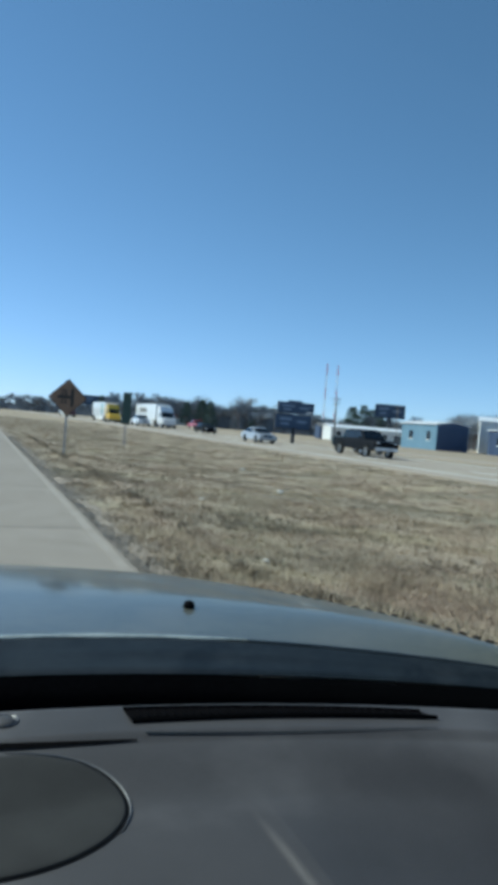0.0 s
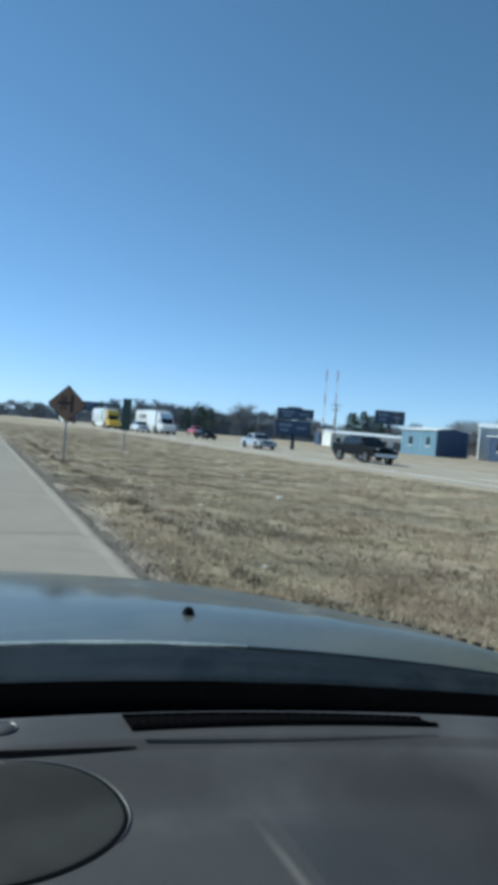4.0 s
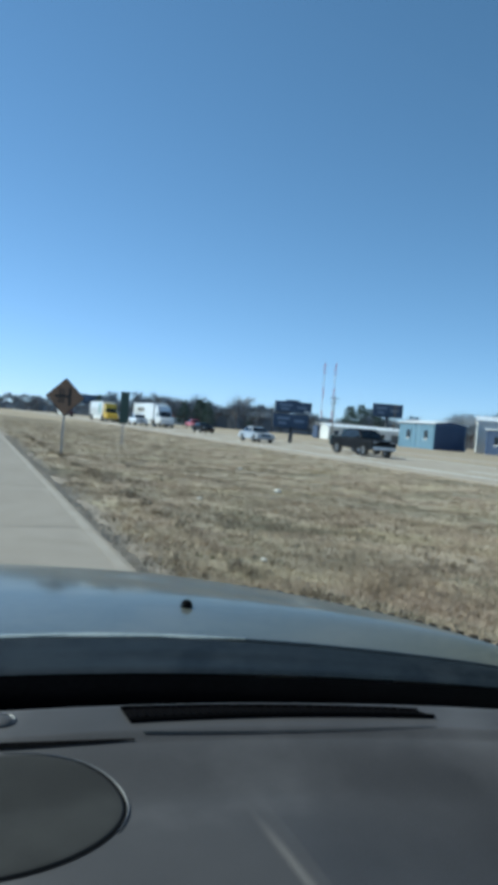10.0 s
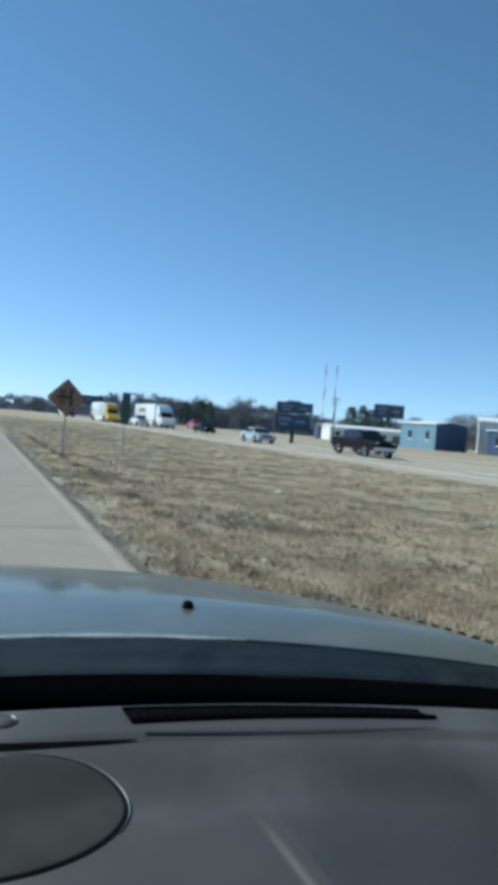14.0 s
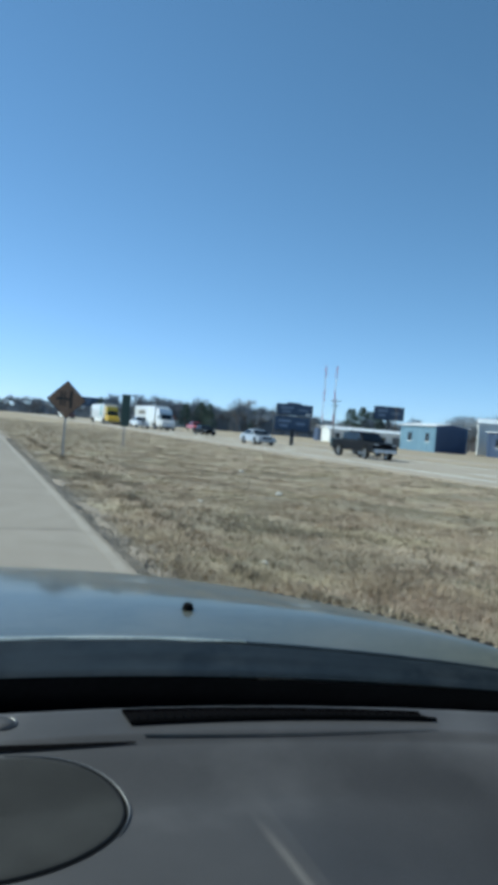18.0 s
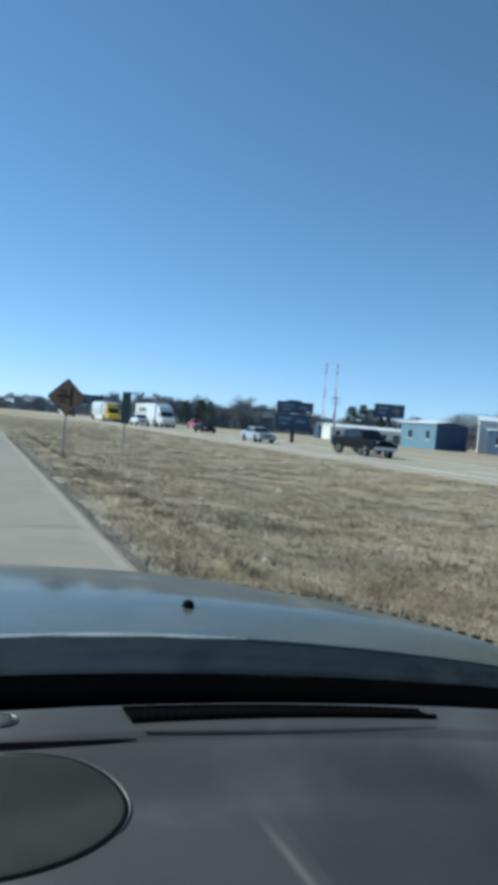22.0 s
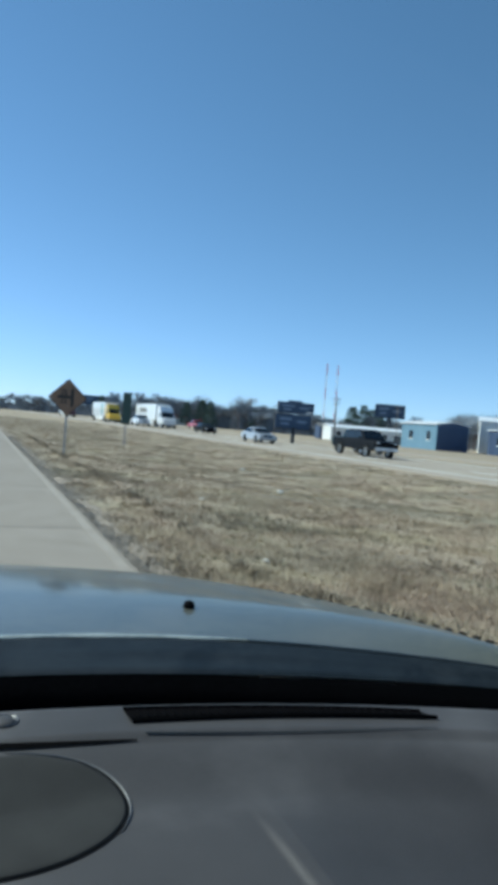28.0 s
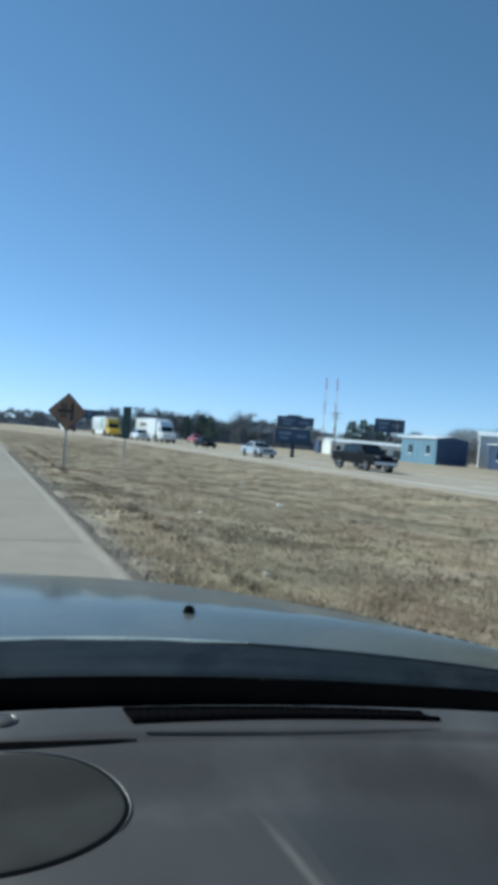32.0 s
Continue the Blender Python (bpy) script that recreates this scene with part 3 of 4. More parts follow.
dx_ = stations([(-0.92, -0.1, 0.04), (-0.1, 0.20, 0.01), (0.20, 0.29, 0.0025), (0.29, 1.0, 0.02)])
vy = stations([(0.0, 0.25, 0.05), (0.25, 0.80, 0.0085), (0.80, 0.92, 0.0035), (0.92, 1.0, 0.008)])
dv = []
for v in vy:
    for x in dx_:
        y = 0.12 + (dash_y(x) - 0.12) * v
        dv.append((x, y, dash_z(x, y)))
n1 = len(dx_)
df = [(j * n1 + i, j * n1 + i + 1, (j + 1) * n1 + i + 1, (j + 1) * n1 + i) for j in range(len(vy) - 1) for i in range(n1 - 1)]
dash_top = raw("dashboard", dv, df, M_DASH, vehicle, "charcoal grained plastic dashboard top", smooth=True)
part("dashboard_front", boxed(-0.92, 1.0, 0.10, 0.125, 0.55, EYE_Z - 0.392), M_DASH, dash_top, "charcoal dashboard front")

# round speaker: a flat cloth cover, rim shadow and highlight laid on as strips
NA = 96


def polar(profile, shift=0.0):
    bm = bmesh.new()
    rings = []
    for rr, dz in profile:
        ring = []
        for k in range(NA):
            a = k * math.tau / NA
            x, y = SPK[0] + SPK[2] * rr * math.cos(a) - shift * 0.5, SPK[1] + SPK[3] * rr * math.sin(a) + shift * 0.4
            ring.append(bm.verts.new((x, y, dash_z(x, y) + dz)))
        rings.append(ring)
    for a, b in zip(rings, rings[1:]):
        for k in range(NA):
            bm.faces.new((a[k], a[(k + 1) % NA], b[(k + 1) % NA], b[k]))
    bmesh.ops.recalc_face_normals(bm, faces=bm.faces[:])
    return bm


def arc_strip(a0, a1, mid, half, lift):
    """A strip on part of the speaker's rim, thinning towards both ends, with a rounded top."""
    bm = bmesh.new()
    rows = []
    for k in range(73):
        f = k / 72
        a = radians(a0 + (a1 - a0) * f)
        w = half * math.sin(math.pi * f) ** 0.6 + 0.0004
        row = []
        for s, z in ((-1, 0.0), (-0.5, lift * 0.8), (0, lift), (0.5, lift * 0.8), (1, 0.0)):
            rr = mid + w * s
            x, y = SPK[0] + SPK[2] * rr * math.cos(a), SPK[1] + SPK[3] * rr * math.sin(a)
            row.append(bm.verts.new((x, y, dash_z(x, y) + z + 0.0008)))
        rows.append(row)
    for a, b in zip(rows, rows[1:]):
        for k in range(4):
            bm.faces.new((a[k], a[k + 1], b[k + 1], b[k]))
    bmesh.ops.recalc_face_normals(bm, faces=bm.faces[:])
    return bm


# flat black arc stands in for the shadow inside the rim
part("speaker_shade", arc_strip(-205, 48, 0.984, 0.017, 0.0), M_BLACK, dash_top, "dark strip painted as the shadow round the grille")
# paler arc stands in for the glint on the rim's upper right
part("speaker_glint", arc_strip(-32, 84, 1.010, 0.010, 0.0010), M_LIPGLINT, dash_top, "pale strip painted as the highlight on the speaker rim", smooth=True)
cover = polar(((0.974, 0.0), (0.974, 0.0012), (0.955, 0.0018), (0.90, 0.0022), (0.6, 0.003), (0.3, 0.0034), (0.02, 0.0035)))
part("speaker_cover", cover, M_GRILLE, dash_top, "dark round speaker grille", smooth=True)


def ribbon(x0, x1, yf, z, wf, n=60):
    """A thin strip along x that follows the surface, with a middle line yf(x) and half width wf(f)."""
    bm = bmesh.new()
    rr = []
    for i in range(n + 1):
        f = i / n
        x = x0 + (x1 - x0) * f
        rr.append([bm.verts.new((x, yf(x) + wf(f) * u, z(x, yf(x) + wf(f) * u) + 0.0012)) for u in (-1, -0.5, 0, 0.5, 1)])
    for a, b in zip(rr, rr[1:]):
        for k in range(4):
            bm.faces.new((a[k], b[k], b[k + 1], a[k + 1]))
    return bm


def seam_y(x):
    return 0.6435 - 0.085 * (x - 0.02)


part("seam_gap", ribbon(-0.1, 0.165, seam_y, dash_z, lambda f: 0.0050 * (1 - f) ** 0.7 + 0.0008), M_VENT, dash_top, "dark seam between the dash panels")
part("seam_gap", ribbon(0.175, 0.48, lambda x: 0.6385 - 0.172 * max(0.0, x - 0.17), dash_z, lambda f: 0.0013 * (1 - 0.6 * f)), M_COWL, dash_top, "fine seam behind the vent")


# defroster vent
def vent_y(x):
    return 0.676 - 0.129 * (x - 0.165) - 0.323 * (x - 0.165) * (x - 0.297)


bm = bmesh.new()
N = 60
rr = []
for i in range(N + 1):
    f = i / N
    row = []
    for s, z in ((-1, 0.0), (-1, 0.002), (-0.8, 0.004), (-0.7, 0.0015), (0.7, 0.0015), (0.8, 0.004), (1, 0.002), (1, 0.0)):
        x = 0.165 + 0.323 * f - 0.0015 * s * (1 + 3 * f)
        y = vent_y(x) + (0.0165 - 0.0075 * f) * s
        row.append(bm.verts.new((x, y, dash_z(x, y) + z + 0.0008)))
    rr.append(row)
for a, b in zip(rr, rr[1:]):
    for k in range(7):
        bm.faces.new((a[k], b[k], b[k + 1], a[k + 1]))
bm.faces.new(rr[0])
bm.faces.new(rr[-1][::-1])
vent = part("defroster_vent", bm, M_VENT, vehicle, "long black windshield defroster vent")
fin = None
for i in range(34):
    x = 0.175 + 0.304 * i / 33
    if fin is None:
        ob = part("vent_fin", boxed(-0.0006, 0.0006, -0.008, 0.008, 0.0, 0.0035), M_VENT, vent)
        fin = ob.data
    else:
        ob = new("vent_fin", fin)
        ob.parent = vent
    y = vent_y(x)
    ob.location = (x, y, dash_z(x, y) + 0.001)
# light sensor beside the seam
bm = bmesh.new()
bmesh.ops.create_uvsphere(bm, u_segments=20, v_segments=10, radius=0.013)
bmesh.ops.scale(bm, vec=(1, 1, 0.35), verts=bm.verts[:])
sens = part("light_sensor", bm, M_DASH, vehicle, "small domed light sensor", smooth=True)
sens.location = (0.046, 0.688, EYE_Z - 0.301)
bm = bmesh.new()
for k in range(24):
    a0, a1 = k * math.tau / 24, (k + 1) * math.tau / 24
    rod(bm, *[(0.0135 * math.cos(a), 0.0135 * math.sin(a), 0.0015) for a in (a0, a1)], 0.0013, 0.0013, 6)
part("sensor_ring", bm, M_RIMPLASTIC, sens, "grey ring")

# windshield, pillars, roof and plain cabin walls
bm = bmesh.new()
rr = []
for i in range(25):
    x = -0.86 + 1.80 * i / 24
    row = []
    for k in range(13):
        f = k / 12
        y = (cowl_y(x) - 0.012) * (1 - f) + (0.02 - 0.10 * (x + 0.1) ** 2) * f
        row.append(bm.verts.new((x, y, EYE_Z - 0.335 + 0.66 * f + 0.05 * math.sin(math.pi * f))))
    rr.append(row)
for a, b in zip(rr, rr[1:]):
    for k in range(12):
        bm.faces.new((a[k], b[k], b[k + 1], a[k + 1]))
ws = part("windshield", bm, M_GLASS, vehicle, "clear windshield glass", smooth=True)
ws.visible_shadow = False
REAR = -2.45
part("headliner", boxed(-0.90, 1.02, REAR + 0.12, 0.03, EYE_Z + 0.33, EYE_Z + 0.355, bevel=0.01), M_LINER, vehicle, "grey headliner")
bm = bmesh.new()
rows = []
for i in range(19):
    y = 0.06 + (REAR + 0.10 - 0.06) * i / 18
    end = min(1.0, (0.06 - y) / 0.25, (y - REAR - 0.08) / 0.30)
    rows.append([bm.verts.new((0.06 + 1.02 * k / 8, y, EYE_Z + 0.355 + 0.075 * (1 - abs(k / 8) ** 3) * max(0.25, end) - 0.05 * abs(k / 8) ** 6)) for k in range(-8, 9)])
for p, q in zip(rows, rows[1:]):
    for k in range(16):
        bm.faces.new((p[k], p[k + 1], q[k + 1], q[k]))
bmesh.ops.recalc_face_normals(bm, faces=bm.faces[:])
part("roof", bm, M_PAINT, vehicle, "dark blue painted roof", smooth=True)
for s, xm in ((-1, -0.94), (1, 1.06)):
    def lean(z):
        """The side of the cabin leans inwards above the belt line."""
        return xm - s * 0.09 * max(0.0, z - (EYE_Z - 0.37)) / 0.72
    side = prism([(REAR, 0.42), (REAR - 0.02, 0.98), (REAR + 0.06, 1.07), (0.55, 1.07), (0.95, 1.03), (1.30, 0.98), (1.30, 0.85), (1.17, 0.86), (0.98, 0.80), (0.86, 0.62), (0.84, 0.34),
                  (-1.12, 0.34), (-1.14, 0.62), (-1.26, 0.80), (-1.50, 0.88), (-1.74, 0.80), (-1.86, 0.62), (-1.88, 0.42)], xm - 0.05, xm + 0.05, bevel=0.012)
    body = part("body_side", side, M_PAINT, vehicle, "dark blue body side")
    for y in (0.50, -0.62, -1.62):
        part("door_seam", boxed(xm + s * 0.050 - 0.003, xm + s * 0.050 + 0.003, y - 0.005, y + 0.005, 0.46 if y > -1.0 else 0.92, 1.05), M_BLACK, body, "dark door seam")
    part("sill", boxed(xm - 0.04, xm + 0.04, -1.10, 0.82, 0.26, 0.345, bevel=0.01), M_COWL, body, "dark sill")
    z0, z1 = EYE_Z - 0.385, EYE_Z + 0.345
    for ya, yb, w in ((0.62, 0.02, 0.045), (-0.60, -0.62, 0.05), (-1.60, -1.64, 0.05), (REAR + 0.06, REAR + 0.16, 0.05)):
        bm = bmesh.new()
        rod(bm, (lean(z0), ya, z0), (lean(z1), yb, z1), w, w * 0.85, 8)
        part("pillar", bm, M_LINER if ya > 0 else M_PAINT, vehicle, smooth=True)
    for ya, yb, yc, yd in ((0.55, -0.55, -0.57, 0.0), (-0.66, -1.55, -1.59, -0.67), (-1.66, REAR + 0.10, REAR + 0.20, -1.69)):
        zz0, zz1 = EYE_Z - 0.375, EYE_Z + 0.34
        pts = [(lean(zz0), ya, zz0), (lean(zz0), yb, zz0), (lean(zz1), yc, zz1), (lean(zz1), yd, zz1)]
        pane = raw("side_glass", pts + [(x - s * 0.005, y, z) for x, y, z in pts], [(0, 1, 2, 3), (7, 6, 5, 4), (0, 4, 5, 1), (1, 5, 6, 2), (2, 6, 7, 3), (3, 7, 4, 0)], M_GLASS, vehicle, "clear side glass")
        pane.visible_shadow = False
    part("headlight", boxed(xm - s * 0.18 - 0.16, xm - s * 0.18 + 0.16, 1.40, 1.62, 0.74, 0.90, bevel=0.04), M_LAMP, vehicle, "clear headlight")
    part("tail_lamp", boxed(xm - s * 0.06 - 0.05, xm - s * 0.06 + 0.05, REAR - 0.05, REAR + 0.03, 0.72, 1.04, bevel=0.015), M_REDLENS, vehicle, "red tail lamp")
part("tailgate", boxed(-0.86, 0.98, REAR - 0.01, REAR + 0.05, 0.40, EYE_Z - 0.37, bevel=0.015), M_PAINT, vehicle, "dark blue tailgate")
part("rear_window", prism([(REAR + 0.02, EYE_Z - 0.368), (REAR + 0.03, EYE_Z - 0.368), (REAR + 0.15, EYE_Z + 0.34), (REAR + 0.14, EYE_Z + 0.34)], -0.84, 0.96), M_WINDOW, vehicle, "dark rear glass")
part("rear_bumper", boxed(-0.90, 1.02, REAR - 0.10, REAR + 0.02, 0.36, 0.56, bevel=0.03), M_COWL, vehicle, "dark rear bumper")
part("cabin_floor", boxed(-0.88, 1.0, REAR + 0.06, 0.9, 0.33, 0.37), M_BLACK, vehicle)
part("front_bumper", boxed(-0.80, 0.92, 1.55, 1.72, 0.42, 0.70, bevel=0.05), M_COWL, vehicle, "dark bumper")
part("grille", boxed(-0.55, 0.67, 1.62, 1.72, 0.72, 0.94, bevel=0.02), M_BLACK, vehicle, "black front grille")
for x in (-0.84, 0.94):
    for y in (1.22, -1.50):
        add_wheel(vehicle, x, y, 0.36, 0.22)


# ---------------------------------------------------------------- trees
def bare_tree(seed, h):
    """A leafless tree: tapered trunk with limbs, and a crown of fine twigs."""
    r = random.Random(seed)
    trunk = bmesh.new()
    tips = []

    def grow(p, d, length, rad, depth):
        q = p + d * length
        rod(trunk, p, q, rad, rad * 0.65, 5 if depth < 2 else 3)
        if depth >= 3:
            tips.append((q, d))
            return
        for _ in range(r.choice((3, 3, 4)) if depth else 5):
            a = r.uniform(0, math.tau)
            s = d.orthogonal().normalized()
            t = d.cross(s)
            nd = (d * r.uniform(0.55, 1.0) + (s * math.cos(a) + t * math.sin(a)) * r.uniform(0.45, 0.95) + Vector((0, 0, 0.15))).normalized()
            grow(p + d * length * r.uniform(0.55, 1.0), nd, length * r.uniform(0.55, 0.8), rad * 0.55, depth + 1)

    grow(Vector((0, 0, 0)), Vector((r.uniform(-0.06, 0.06), r.uniform(-0.06, 0.06), 1)).normalized(), h * 0.36, h * 0.022, 0)
    tv, tf = [], []
    for q, d in tips:
        for _ in range(15):
            nd = (d + Vector((r.gauss(0, 0.6), r.gauss(0, 0.6), r.gauss(0.1, 0.5)))).normalized() * h * r.uniform(0.06, 0.14)
            s = nd.orthogonal().normalized() * h * 0.0045
            o = q + Vector((r.gauss(0, 1), r.gauss(0, 1), r.gauss(0, 1))) * h * 0.022
            b = len(tv)
            tv += [tuple(o - s), tuple(o + s), tuple(o + nd)]
            tf.append((b, b + 1, b + 2))
            m = o + nd * 0.4
            nd2 = (nd + Vector((r.gauss(0, 1), r.gauss(0, 1), r.gauss(0, 1))) * h * 0.05) * 0.7
            tv += [tuple(m - s * 0.7), tuple(m + s * 0.7), tuple(m + nd2)]
            tf.append((b + 3, b + 4, b + 5))
    return trunk, tv, tf


def conifer(seed, h):
    r = random.Random(seed)
    trunk = bmesh.new()
    rod(trunk, (0, 0, 0), (0, 0, h * 0.95), h * 0.022, h * 0.004, 6)
    tv, tf = [], []
    z = h * 0.10
    while z < h * 0.98:
        f = (z / h - 0.10) / 0.88
        reach = h * (0.36 * (1 - f) ** 0.7 * r.uniform(0.75, 1.1) + 0.02)
        for k in range(11):
            a = r.uniform(0, math.tau)
            l = reach * r.uniform(0.6, 1.1)
            d = Vector((math.cos(a), math.sin(a), r.uniform(-0.25, 0.25)))
            for j in range(7):
                o = Vector((0, 0, z)) + d * l * (0.25 + 0.75 * j / 6)
                nd = (d + Vector((r.gauss(0, 0.7), r.gauss(0, 0.7), r.gauss(0, 0.5)))).normalized() * h * r.uniform(0.035, 0.075)
                s = nd.cross(Vector((r.gauss(0, 1), r.gauss(0, 1), r.gauss(0, 1)))).normalized() * h * 0.014
                b = len(tv)
                tv += [tuple(o - s), tuple(o + s), tuple(o + nd)]
                tf.append((b, b + 1, b + 2))
        z += h * 0.042
    return trunk, tv, tf


PROTO = []
for k in range(5):
    tr, tv, tf = bare_tree(20 + k, 9.0)
    ob = thing("bare_tree", pose(0, 0, 0), "leafless tree in the distant tree line, crown tinted for haze", "tree", "tree line")
    part("trunk", tr, M_BARK, ob)
    raw("crown", tv, tf, M_TWIGHAZE, ob, "bare twig crown tinted blue-grey for haze")
    PROTO.append(ob)
for k in range(3):
    tr, tv, tf = conifer(40 + k, 9.0)
    ob = thing("evergreen_tree", pose(0, 0, 0), "dark green evergreen tree in the distant tree line", "tree", "evergreens")
    part("trunk", tr, M_BARK, ob)
    raw("crown", tv, tf, M_NEEDLE, ob, "dense dark needles")
    PROTO.append(ob)


def bearing(deg, dist):
    return dist * math.sin(radians(deg)), dist * math.cos(radians(deg))


USED = set()


def plant(kind, deg, dist, h, rnd):
    x, y = bearing(deg, dist)
    m = pose(x, y, -0.06, 0, 0, rnd.uniform(0, 360))
    s = h / 9.0
    if kind not in USED:
        USED.add(kind)
        ob = PROTO[kind]
        ob.matrix_basis = m
    else:
        ob = copy_thing(PROTO[kind], m)
    ob.scale = (s * rnd.uniform(0.9, 1.25), s * rnd.uniform(0.9, 1.25), s)


rnd = random.Random(77)
deg = 1.2
while deg < 47:
    dist = (260 if deg > 13 else min(420, 260 * math.sin(radians(14)) / math.sin(radians(max(deg, 2.2)) + 0.012))) * rnd.uniform(0.9, 1.15)
    h = rnd.uniform(6.5, 10.5) * (1.32 if 3 < deg < 24 else 1.1) * (1 + 0.35 * noise.noise(Vector((deg * 0.45, 5, 0))))
    if 26 < deg < 30:
        h *= 0.95
    plant(rnd.randrange(5), deg, dist, h, rnd)
    deg += rnd.uniform(0.25, 0.6)
for deg, dist, h in ((9.6, 330, 11), (16.6, 240, 8.5), (17.9, 245, 10.0), (18.6, 238, 9.5), (12.6, 290, 9.5), (30.4, 235, 11.5), (31.3, 240, 12.5), (32.0, 250, 11.5), (32.7, 244, 10.0), (39.0, 235, 7.5), (22.3, 250, 8.0)):
    plant(5 + rnd.randrange(3), deg, dist, h, rnd)

for deg, dist, h in ((38.2, 172, 8.5), (39.0, 165, 10.0), (39.8, 178, 11.0), (40.7, 168, 10.5), (41.5, 174, 12.0), (42.4, 166, 10.5), (43.3, 172, 11.0), (40.2, 182, 9.5)):
    plant(rnd.randrange(5), deg, dist, h, rnd)

# brush below the trees and far woods along the skyline, haze tinted into the colour
wv, wf = [], []
for k in range(9000):
    deg = rnd.uniform(-6, 52)
    far = rnd.random() < 0.35
    base = (245 if deg > 13 else min(430, 245 * math.sin(radians(14)) / math.sin(radians(max(deg, 2.2)) + 0.012)))
    dist = base * (rnd.uniform(1.0, 1.35) if not far else rnd.uniform(1.5, 3.0))
    x, y = bearing(deg, dist)
    hh = rnd.uniform(1.2, 4.2) * (1 + 0.5 * noise.noise(Vector((deg * 0.9, 0, 4)))) * (1 if not far else 2.2)
    if 25 < deg < 33 and not far:
        hh *= 0.95
    if 3 < deg < 24:
        hh *= 1.25
    w = hh * rnd.uniform(0.25, 0.6)
    b = len(wv)
    cx, sx = math.cos(radians(deg)), -math.sin(radians(deg))
    wv += [(x - w * cx, y - w * sx, -0.2), (x + w * cx, y + w * sx, -0.2), (x + w * 0.8 * cx + rnd.gauss(0, 0.3), y + w * 0.8 * sx, hh * rnd.uniform(0.5, 0.9)),
           (x + rnd.gauss(0, 0.3 * w), y + rnd.gauss(0, 0.4), hh), (x - w * 0.8 * cx, y - w * 0.8 * sx, hh * rnd.uniform(0.5, 0.9))]
    wf.append((b, b + 1, b + 2, b + 3, b + 4))
tagged(raw("brush", wv, wf, M_BRUSHHAZE), "winter brush and far woods along the skyline, tinted blue-grey for haze", "brush", kind="stuff")


# ---------------------------------------------------------------- roadside structures
def billboard(m, w, h, foot, label, tiers=2):
    t = thing("billboard", m, label, "billboard")
    bm = bmesh.new()
    rod(bm, (0, 0, -0.3), (0, 0, foot + 0.2), 0.055 * w, 0.05 * w, 14)
    part("post", bm, M_BOARDBACK, t, "dark steel post", smooth=True)
    lay = ((0.0, 0.54, -0.025), (0.57, 0.98, 0.025)) if tiers == 2 else ((0.0, 0.98, 0.0),)
    for z0, z1, shift in lay:
        x0, x1 = (-0.5 + shift) * w, (0.5 + shift) * w
        za, zb = foot + h * z0, foot + h * z1
        part("frame", boxed(x0, x1, -0.05, 0.35, za, zb, bevel=0.04), M_BOARDBACK, t, "dark steel frame")
        p = part("panel", boxed(x0 + 0.06, x1 - 0.06, -0.09, -0.052, za + 0.06, zb - 0.06, bevel=0.01), M_BOARD, t, "navy blue sign panel" if tiers == 2 else "dark grey-blue sign panel")
        span = zb - za
        for f0, f1, g0, g1 in ((0.12, 0.46, 0.58, 0.76), (0.16, 0.38, 0.26, 0.42), (0.60, 0.86, 0.44, 0.60)):
            part("lettering_bar", boxed(x0 + f0 * w, x0 + f1 * w, -0.105, -0.092, za + g0 * span, za + g1 * span, bevel=0.004), M_BARS, p)
        if z0 > 0:
            part("lettering_bar", boxed(x0 + 0.80 * w, x0 + 0.95 * w, -0.105, -0.092, za + 0.10 * span, za + 0.22 * span, bevel=0.004), M_WHITEWALL, p, "small white strip")
            part("cutout", boxed(x0 + 0.28 * w, x0 + 0.66 * w, -0.088, 0.20, zb, zb + 0.06 * h, bevel=0.02), M_BOARD, t, "raised top piece of the panel")
    part("catwalk", boxed(-w / 2, w / 2, -0.7, -0.1, foot - 0.10, foot - 0.04), M_BOARDBACK, t)
    for x in (-w * 0.4, 0, w * 0.4):
        bm = bmesh.new()
        rod(bm, (x, -0.1, foot), (x, -1.0, foot + 0.1), 0.03, 0.03, 6)
        box(bm, x - 0.12, x + 0.12, -1.12, -0.95, foot + 0.06, foot + 0.16)
        part("sign_lamp", bm, M_BOARDBACK, t)
    return t


bx, by = bearing(25.6, 76)
billboard(pose(bx, by, -0.05, 0, 0, -14), 4.1, 3.05, 1.6, "navy blue two-tier billboard on a dark post beside the frontage road")
bx, by = bearing(9.0, 340)
billboard(pose(bx, by, -0.05, 0, 0, 6), 10.0, 4.4, 6.0, "far dark billboard on a tall post near the skyline", tiers=1)
bx, by = bearing(33.4, 235)
billboard(pose(bx, by, -0.05, 0, 0, -28), 10.0, 4.6, 8.2, "dark grey billboard on a tall single post above the yards", tiers=1)


